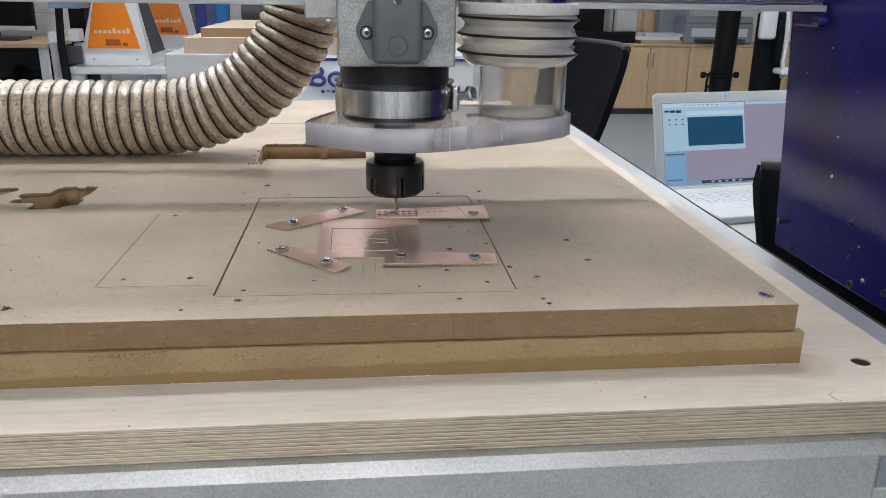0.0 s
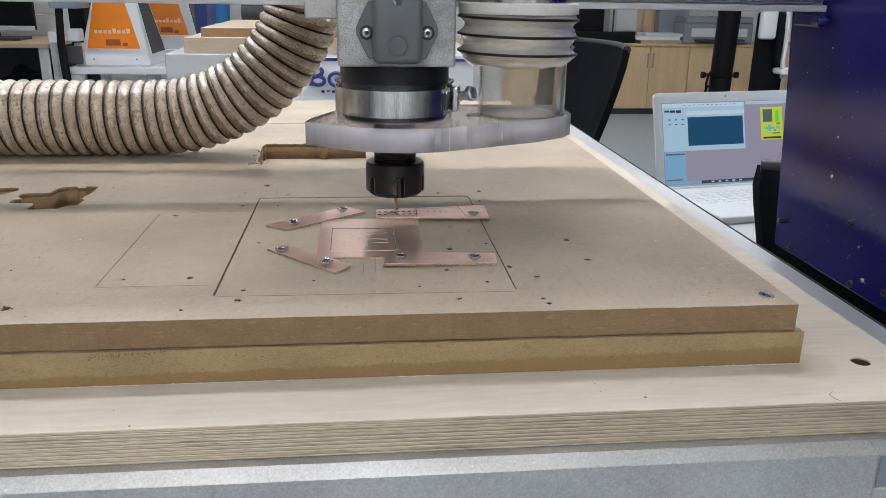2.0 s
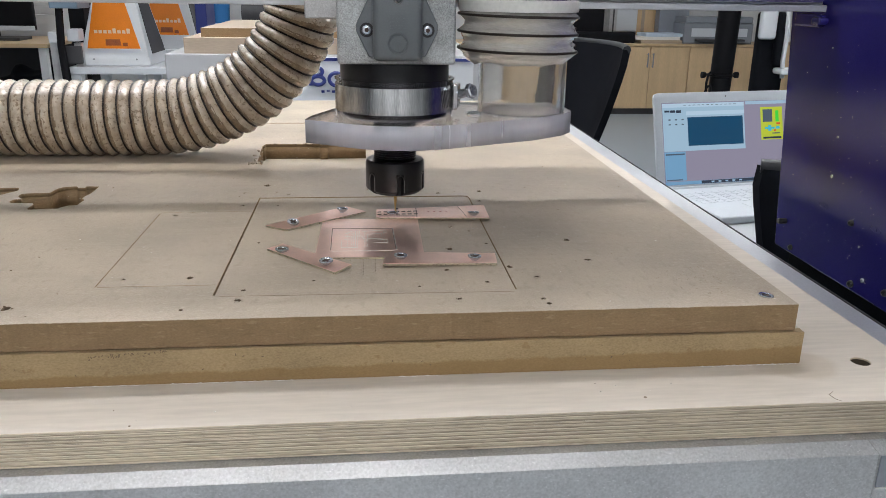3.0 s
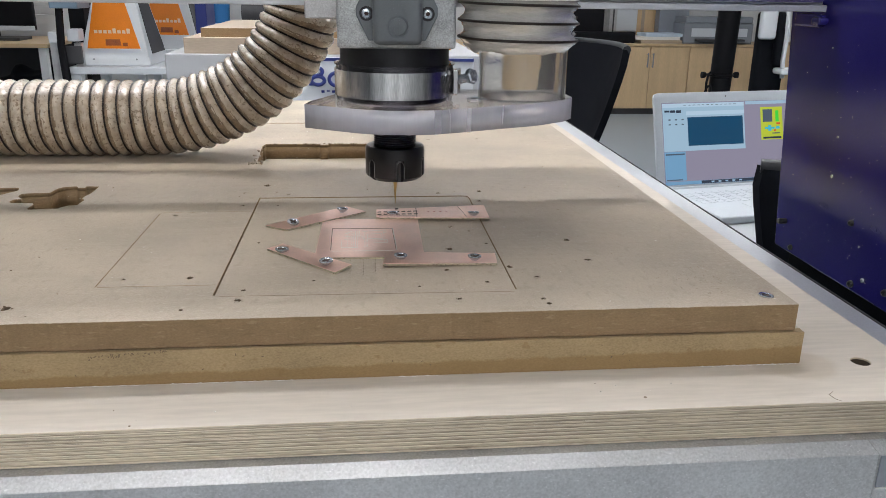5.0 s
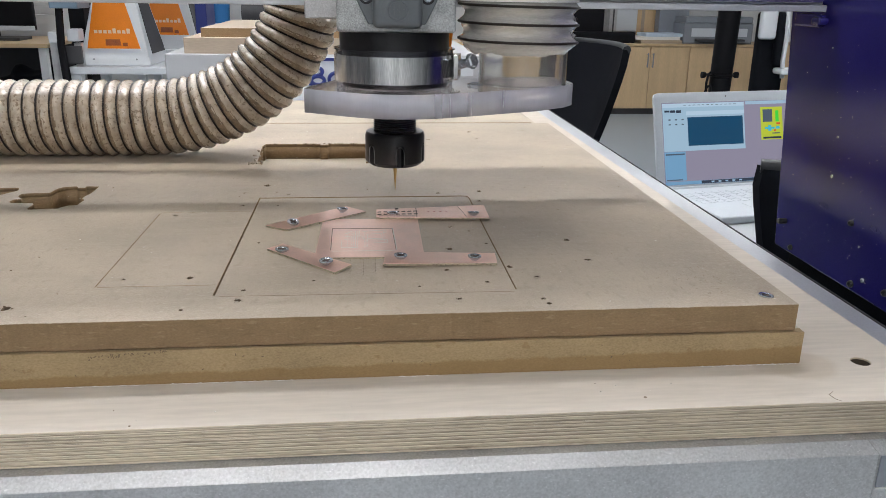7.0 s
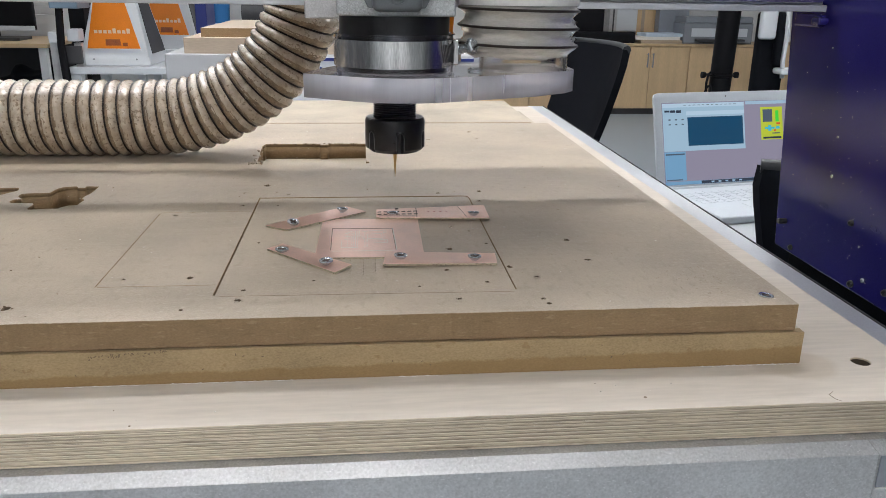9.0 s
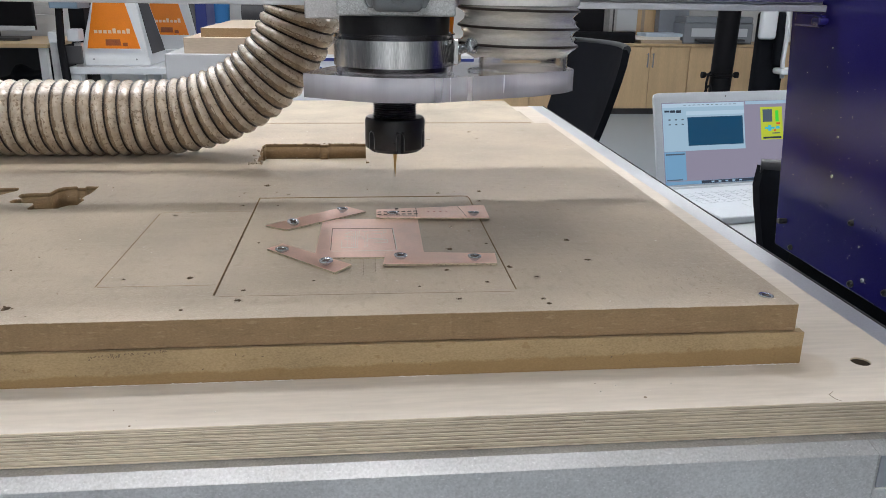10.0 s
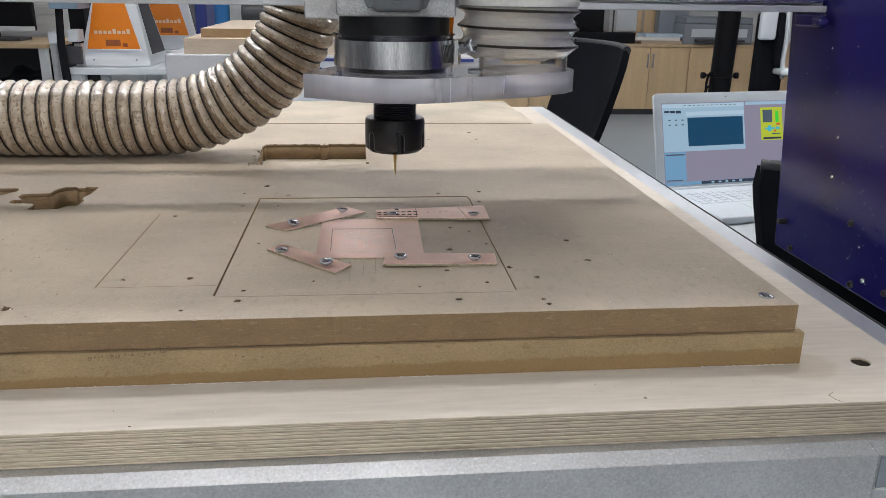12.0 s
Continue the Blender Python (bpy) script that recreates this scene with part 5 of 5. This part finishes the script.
def mini_mill(at, label):
    """A desktop milling machine: white tapered shell with an orange front window."""
    t = thing("desktop_mill", label, "milling machine", at, "desktop milling machines")
    w, h, d = 0.372, 0.40, 0.42
    bm = bmesh.new()
    prof = [(0.0, 0.0), (0.03, 0.05), (0.10, h), (0.34, h), (d, 0.10), (d, 0.0)]
    rows = []
    for sgn in (-1, 1):
        rows.append([bm.verts.new((sgn * (w / 2 - 0.088 * z / h), y, z)) for y, z in prof])
    bm.faces.new(rows[0]), bm.faces.new(rows[1])
    for i in range(len(prof)):
        j = (i + 1) % len(prof)
        bm.faces.new((rows[0][i], rows[0][j], rows[1][j], rows[1][i]))
    part("shell", bevelled(bm, 0.012, 3), OFFWHITE, t, smooth=40)
    sl = lambda z: 0.03 + 0.07 * (z - 0.05) / (h - 0.05)
    def front(z0, z1, hw0, hw1, d0, x=0.0):
        # the cover sits a little off the middle, more so at its top
        b = bmesh.new()
        ends = ((-1, hw0, z0), (1, hw0, z0), (1, hw1, z1), (-1, hw1, z1))
        off = lambda z: x * (1 - 0.5 * (z - 0.09)) - 0.006 - 0.07 * (z - 0.09)
        f = [b.verts.new((off(z) + s * hw, sl(z) - d0, z)) for s, hw, z in ends]
        r = [b.verts.new((off(z) + s * hw, sl(z) + 0.004, z)) for s, hw, z in ends]
        b.faces.new(f), b.faces.new(r)
        for i in range(4):
            j = (i + 1) % 4
            b.faces.new((f[i], f[j], r[j], r[i]))
        return b
    win = part("window", front(0.090, 0.375, 0.136, 0.068, 0.006), ORANGE, t, "orange see-through front cover")
    part("window_lip", front(0.080, 0.089, 0.140, 0.138, 0.010), OFFWHITE, t)
    part("spindle_shade", front(0.105, 0.137, 0.040, 0.037, 0.0068), ORANGE_DARK, win)
    part("spindle_shade", front(0.102, 0.120, 0.014, 0.012, 0.0068, 0.062), ORANGE_DARK, win)
    for k in range(8):
        part("name_bar", front(0.167, 0.183 + 0.009 * (k in (4, 7)), 0.0085, 0.0085, 0.0068, -0.087 + 0.025 * k), PALE_PRINT, win, "pale bar of a maker's mark")
    for x in (-0.11, 0.11):
        part("foot_screw", moved(lathe([(0.005, 0), (0.004, 0.003)], 12), Matrix.Translation((x, 0.018, 0.035)) @ Euler((math.pi / 2 - 0.55, 0, 0)).to_matrix().to_4x4()), GREY, t)
    side = bmesh.new()
    edge = lambda y, z, o: (w / 2 - 0.088 * z / h + o, y, z)
    ins = [(0.10, 0.06), (0.14, 0.37), (0.32, 0.37), (0.38, 0.10), (0.38, 0.06)]
    a, b = [side.verts.new(edge(y, z, 0.004)) for y, z in ins], [side.verts.new(edge(y, z, -0.004)) for y, z in ins]
    side.faces.new(a), side.faces.new(b)
    for i in range(5):
        side.faces.new((a[i], a[(i + 1) % 5], b[(i + 1) % 5], b[i]))
    part("side_window", side, DARK, t, "smoky dark side window")
    return t


def surroundings():
    # desk with the laptop
    desk("side_desk", 0.392, 1.6, 0.86, 1.30, -0.2522, DESK_TOP, "pale grey desk beside the router table")
    office_chair(pose(0.546, 0.93, FLOOR_Z, 0, 0, 180), "black office chair with a grey-rimmed back at the side desk", 0.44, 0.42, 0.45, 0.512, 0.04, 0.36)
    office_chair(pose(0.015, 1.94, FLOOR_Z, 0, 0, -84), "black mesh office chair turned sideways", 0.46, 0.62, 0.47, 0.41, 0.25)
    # far cabinets and what stands on them
    for k in range(6):
        cabinet(0.58 + 0.805 * k, 7.41)
    t = thing("printer", "grey and white desktop printer on the cabinet", "printer", pose(3.24, 7.44, FLOOR_Z + 0.70))
    part("body", box(-0.32, 0.40, 0.0, 0.36, 0.0, 0.20, 0.012), GREY, t)
    part("paper_tray", box(-0.20, 0.28, -0.10, 0.0, 0.03, 0.05, 0.004), DARK, t)
    part("front_panel", box(-0.24, 0.34, -0.004, 0.0, 0.07, 0.15, 0.001), OFFWHITE, t)
    part("scanner_lid", box(-0.31, 0.39, 0.0, 0.35, 0.2005, 0.26, 0.01), GREY, t)
    for k, (x, m) in enumerate([(2.66, PINE), (2.60, PAPER), (2.70, PALE_BLUE)]):
        single("paper_stack", box(x - 0.16, x + 0.30, 7.46, 7.72, FLOOR_Z + 0.7005 + 0.032 * k, FLOOR_Z + 0.7315 + 0.032 * k, 0.002), m, "card or paper lying in a pile on the cabinet", "paper", at=None)
    t = thing("wall_panel", "pale wooden panel standing against the far wall", "panel")
    part("board", box(2.585, 2.855, 7.88, 7.90, FLOOR_Z, 0.7), BEECH, t)
    part("upright", box(2.63, 2.66, 7.868, 7.8795, FLOOR_Z, 0.7), PINE, t)
    t = thing("whiteboard", "white board in an aluminium frame on the far wall", "whiteboard")
    part("surface", box(2.362, 2.58, 7.87, 8.09, -0.20, 0.7), OFFWHITE, t)
    part("frame_bar", box(2.28, 2.36, 7.85, 8.09, -0.21, 0.72, 0.004), ALU, t)
    part("inner_bar", box(2.315, 2.33, 7.846, 7.8495, -0.21, 0.72), DARK, t)
    t = thing("monitor", "black computer monitor on the cabinet", "monitor", pose(1.86, 7.62, FLOOR_Z + 0.70), "black monitors")
    part("panel", box(-0.29, 0.29, -0.02, 0.02, 0.10, 0.46, 0.008), BLACK, t)
    part("stand", box(-0.03, 0.03, 0.02, 0.05, 0.01, 0.25), BLACK, t)
    part("foot", box(-0.13, 0.13, -0.08, 0.10, 0, 0.012, 0.004), BLACK, t)
    single("equipment_case", box(1.60, 2.44, 7.46, 7.56, FLOOR_Z + 0.7005, -0.195, 0.01), BLACK, "low black equipment case on the cabinet", "case")
    single("grey_panel", box(2.76, 3.07, 7.72, 7.84, FLOOR_Z + 0.7005, 0.3, 0.004), GREY, "tall plain grey box on the cabinet", "box")
    # dark column with a clamp and cable
    t = thing("lamp_column", "black padded upright column with a clamp ring and cable", "column", pose(1.988, 4.5, FLOOR_Z))
    part("column", tube([(0.0, 0, 0), (0.015, 0, 0.55), (0.03, 0, 1.35)], lambda i: (0.066, 0.067, 0.069)[i], 16), BLACK, t, smooth=40)
    part("clamp_ring", lathe([(0.066, 0.68), (0.082, 0.685), (0.082, 0.695), (0.066, 0.70)], 24, 0.008, 0), BLACK, t)
    for s in (-1, 1):
        part("knob", moved(lathe([(0.012, 0), (0.02, 0.01), (0.02, 0.03)], 12), Matrix.Translation((0.008 + s * 0.09, 0, 0.69)) @ Euler((0, s * math.pi / 2, 0)).to_matrix().to_4x4()), BLACK, t)
    part("cable", tube([(-0.075 + 0.018 * math.cos(k * 0.5), -0.05 + 0.004 * k / 4, 0.68 - 0.20 * k / 30 + 0.05 * math.sin(k * 0.5)) for k in range(40)], 0.008, 6), BLACK, t)
    part("foot", lathe([(0.28, 0), (0.28, 0.02), (0.08, 0.04)], 32), BLACK, t)
    # white-backed chair
    t = thing("shell_chair", "white shell chair with black upholstery", "chair", pose(1.70, 3.5, FLOOR_Z))
    part("shell", box(0.0, 0.085, -0.05, -0.01, 0.968, 1.26, 0.015, 3), OFFWHITE, t, smooth=40)
    part("upholstery", box(0.02, 0.17, -0.009, 0.06, 0.42, 1.10, 0.02, 3), BLACK_CLOTH, t, smooth=40)
    part("side_pad", box(0.088, 0.122, -0.06, -0.0095, 0.84, 1.10, 0.015, 3), BLACK_CLOTH, t, smooth=40)
    part("rim", tube([(0.09, -0.04, 1.24), (0.125, -0.05, 1.12), (0.138, -0.05, 1.0), (0.14, -0.04, 0.86), (0.16, -0.02, 0.78)], 0.012, 8), OFFWHITE, t, smooth=40)
    part("armrest", box(0.11, 0.30, -0.10, 0.02, 0.80, 0.83, 0.012, 3), OFFWHITE, t, smooth=40)
    part("seat", box(-0.12, 0.34, -0.35, 0.0, 0.40, 0.47, 0.02, 3), BLACK_CLOTH, t, smooth=40)
    part("column", lathe([(0.03, 0.03), (0.03, 0.40)], 16), BLACK, t)
    part("foot", lathe([(0.25, 0), (0.25, 0.02), (0.05, 0.04)], 24), BLACK, t)
    # white machine bench with a blue-lettered panel
    t = thing("machine_bench", "white machine bench with a blue-bordered name panel", "bench")
    part("body", box(-0.887, 0.122, 2.2, 3.0, FLOOR_Z + 0.06, -0.0215, 0.004), BENCH, t)
    part("plinth", box(-0.86, 0.10, 2.23, 2.97, FLOOR_Z, FLOOR_Z + 0.06), DARK, t)
    sign = part("name_panel", box(-0.62, 0.095, 2.190, 2.1995, -0.176, -0.030, 0.001), OFFWHITE, t)
    part("border", merge(box(-0.62, 0.095, 2.1875, 2.1898, -0.176, -0.166), box(-0.62, -0.612, 2.1875, 2.1898, -0.1655, -0.0405), box(-0.62, 0.095, 2.1875, 2.1898, -0.040, -0.030)), NAVY, sign, "navy border")
    def letter_ring(x, z, rx, rz):
        return tube([(x + rx * math.cos(a), 2.188, z + rz * math.sin(a)) for a in [2 * math.pi * k / 28 for k in range(28)]], 0.0062, 8, True)
    part("emblem", merge(box(-0.438, -0.425, 2.184, 2.1898, -0.118, -0.058), letter_ring(-0.413, -0.074, 0.018, 0.0125), letter_ring(-0.410, -0.102, 0.021, 0.0135)), NAVY, sign, "navy maker's mark")
    part("emblem", letter_ring(-0.352, -0.098, 0.022, 0.020), NAVY, sign, "navy maker's mark")
    part("small_writing", merge(*[box(-0.40 + 0.017 * k, -0.39 + 0.017 * k, 2.187, 2.1898, -0.141 + 0.004 * (k % 2), -0.133) for k in range(5)]), NAVY, sign, "small navy bars")
    single("plywood_box", box(-0.826, -0.22, 2.205, 2.95, -0.021, 0.027, 0.001), PINE, "pale plywood box lying on the white bench", "box")
    o = single("plywood_sheet", box(-0.779, -0.30, 2.25, 2.94, 0.0275, 0.0555, 0.001), PINE, "loose pale plywood sheet with brown sawn edges on the box", "sheet")
    edged(o.data, PINE, MDF_EDGE)
    # small milling machines on their white stand
    t = thing("machine_stand", "white metal stand with a thick white top", "stand")
    zt = -0.232
    part("stand_top", box(-1.80, -1.24, 3.98, 4.55, zt - 0.038, zt, 0.006), OFFWHITE, t)
    for x in (-1.77, -1.27):
        for y in (4.02, 4.5):
            part("leg", box(x - 0.025, x + 0.025, y - 0.025, y + 0.025, FLOOR_Z, zt - 0.0385), OFFWHITE, t)
    part("glass_shelf", box(-1.74, -1.30, 4.01, 4.5, zt - 0.40, zt - 0.39), GREY, t)
    mini_mill(pose(-1.575, 4.03, zt), "white desktop milling machine with an orange front window")
    t = thing("machine_stand", "white metal stand with a thick white top", "stand")
    part("stand_top", box(-1.74, -1.18, 5.00, 5.55, -0.215 - 0.05, -0.215, 0.006), OFFWHITE, t)
    for x in (-1.71, -1.21):
        part("leg", box(x - 0.025, x + 0.025, 5.04, 5.09, FLOOR_Z, -0.2655), OFFWHITE, t)
        part("leg", box(x - 0.025, x + 0.025, 5.45, 5.50, FLOOR_Z, -0.2655), OFFWHITE, t)
    mini_mill(pose(-1.52, 5.03, -0.215), "white desktop milling machine with an orange front window, farther off")
    # aluminium profile frame
    t = thing("profile_frame", "aluminium profile frame with a black slide", "frame")
    for x in (-1.866, -1.838, -1.745):
        part("upright", box(x - 0.018, x + 0.018, 4.0, 4.04, FLOOR_Z, -0.1105, 0.002), ALU, t)
    part("clamp_block", box(-1.784, -1.725, 3.97, 4.06, -0.102, -0.040, 0.006), OFFWHITE, t)
    part("top_block", box(-1.878, -1.8235, 3.97, 4.06, -0.11, -0.053, 0.006), OFFWHITE, t)
    part("slide", tube([(-1.79, 3.95, 0.20), (-1.806, 3.94, -0.12), (-1.789, 3.94, -0.5)], lambda i: (0.019, 0.020, 0.026)[i], 8), BLACK, t)
    part("crossbar", box(-1.80, -1.72, 3.97, 3.995, -0.215, -0.125, 0.003), DARK, t)
    part("head", box(-1.829, -1.69, 3.90, 4.1, 0.064, 0.14, 0.006), BLUE_GREY, t)
    single("dark_case", box(-1.925, -1.84, 4.45, 4.8, FLOOR_Z, 0.3, 0.006), BLACK, "tall black equipment case", "case")
    # desk far left
    desk("work_desk", -4.2, -2.30, 5.1, 5.9, -0.19, BEECH, "beech-topped work desk with white legs")
    for x in (-2.785, -3.50):
        t = thing("monitor", "black computer monitor on the desk", "monitor", pose(x, 5.45, -0.19), "black monitors")
        part("panel", box(-0.30, 0.30, -0.02, 0.02, 0.065, 0.44, 0.008), BLACK, t)
        part("lower_bezel", box(-0.28, 0.30, -0.026, -0.0205, 0.062, 0.095, 0.004), OFFWHITE, t, "pale lower bezel")
        part("stand", box(-0.04, 0.04, 0.021, 0.05, 0.01, 0.25), BLACK, t)
        part("foot", box(-0.22, 0.22, -0.10, 0.12, 0.0, 0.02, 0.006), DARK, t)
    wall = thing("white_partition", "white panelled partition behind the desk", "partition")
    seams = (0.0, 0.32, 0.64, 0.968, 1.029, 1.42)
    for z0, z1 in zip(seams, seams[1:]):
        part("panel", box(-3.9, -2.30, 6.0, 6.03, FLOOR_Z + z0, FLOOR_Z + z1 - 0.006, 0.003), WHITE, wall)
    part("post", box(-2.2995, -2.26, 5.99, 6.04, FLOOR_Z, 0.42, 0.003), GREY, wall)
    single("paper_stack", box(-2.95, -2.75, 5.13, 5.32, -0.1895, -0.172, 0.001), PAPER, "loose white papers on the desk", "paper")
    b = bmesh.new()
    bmesh.ops.create_icosphere(b, subdivisions=4, radius=0.28)
    for v in b.verts:
        v.co *= 1 + 0.35 * noise.noise(v.co * 7)
        v.co.z *= 0.75
    single("black_bag", moved(b, Matrix.Translation((-2.55, 5.4, FLOOR_Z + 0.42))), BLACK_CLOTH, "crumpled black bag under the desk", "bag", smooth=60)
    single("desk_screen", box(-4.2, -2.32, 5.86, 5.90, FLOOR_Z + 0.02, -0.2185, 0.003), DARK, "dark panel closing the desk at its back", "panel")
    single("storage_box", box(-2.9, -2.25, 5.2, 5.8, FLOOR_Z, FLOOR_Z + 0.24, 0.01), GREY, "grey storage box under the desk", "box")
    # items behind the stands
    t = thing("blue_bin", "blue round plastic bin on a shelf", "bin", pose(-1.39, 6.3, FLOOR_Z))
    part("bucket", lathe([(0.07, 0.90), (0.08, 0.92), (0.085, 1.16), (0.08, 1.16)], 28), BLUE, t, smooth=30)
    part("shelf", box(-0.15, 0.7, -0.25, 0.35, 0.86, 0.898, 0.003), OFFWHITE, t)
    for x in (-0.1, 0.65):
        part("shelf_leg", box(x - 0.03, x + 0.03, -0.2, 0.3, 0, 0.8595), OFFWHITE, t)
    single("navy_case", box(-1.262, -1.195, 4.66, 4.95, FLOOR_Z, 0.35, 0.006), NAVY, "tall narrow dark navy case beside the stand", "case")
    single("dark_roll", moved(lathe([(0.075, -0.16), (0.08, -0.155), (0.08, 0.155), (0.075, 0.16)], 24), Matrix.Translation((-1.05, 6.3, FLOOR_Z + 0.979)) @ Euler((0, math.pi / 2, 0)).to_matrix().to_4x4()), DARK, "dark grey roll lying on the shelf", "roll", smooth=30)


# ---- build ----
room()
for lx in (-2.9, -1.35, 0.2, 1.75, 3.3):
    ceiling_light(lx, 1.87, 1.5, 0.17)
ceiling_light(-0.45, 0.68, 1.6, 0.16)
# two unseen battens on the camera's side, added as fill for front faces
ceiling_light(-0.6, -1.8, 1.8)
ceiling_light(-0.3, -2.9)
# unseen far battens, added to mirror in the copper and lift the cabinets
ceiling_light(-0.85, 5.3, 1.4, 0.19)
ceiling_light(2.7, 5.3, 1.5, 0.18)
# short unseen batten added to brighten the right-hand copper strips
ceiling_light(0.75, 6.3, 0.9, 0.15)
router_table()
sawdust()
table_frame()
gantry()
SPINDLE = spindle()
SHOE = dust_shoe()
SHORT_HOSE = shoe_hose()
dust_pipe()
orange_cable()
suction_hose()
pcb()
clamps()
POPUP, INTO_LID = laptop()
surroundings()


# ---- movement ----
def motions():
    start, end, rise = 2.68, 9.02, 0.0366
    def lift(t):
        return rise * min(1, max(0, (t - start) / (end - start)))
    times = [0, 1.5, 2.5, 2.62, 2.70, 2.80, 3.0, 3.5] + [4 + 0.5 * k for k in range(10)] + [8.75, 8.92, 9.0, 9.08, 9.3, 10, 12]
    for ob in (SPINDLE, SHOE):
        walk(ob, [(t, pose(AX, AY, lift(t))) for t in times])
    hx, hy = AX + TUBE_X - 0.006, AY + TUBE_Y - 0.004
    hose = [(0, 0), (2.5, 0), (2.7, 0.0001), (3.0, 0.0019), (3.5, 0.0045), (4.0, 0.0072), (4.5, 0.0097), (4.8, 0.0106), (5.5, 0.0107), (6, 0.0103), (6.5, 0.0097), (7, 0.0094), (8, 0.0080), (8.9, 0.0067), (9.2, 0.0066), (12, 0.0066)]
    walk(SHORT_HOSE, [(t, pose(hx, hy, z)) for t, z in hose])
    # the key-pad window opens out of the screen
    back = INTO_LID * 0.003
    walk(POPUP, [(t, pose(*(back * k))) for t, k in ((0, 1), (0.5, 1), (0.63, 1), (0.73, 0), (0.9, 0), (12, 0))])


motions()
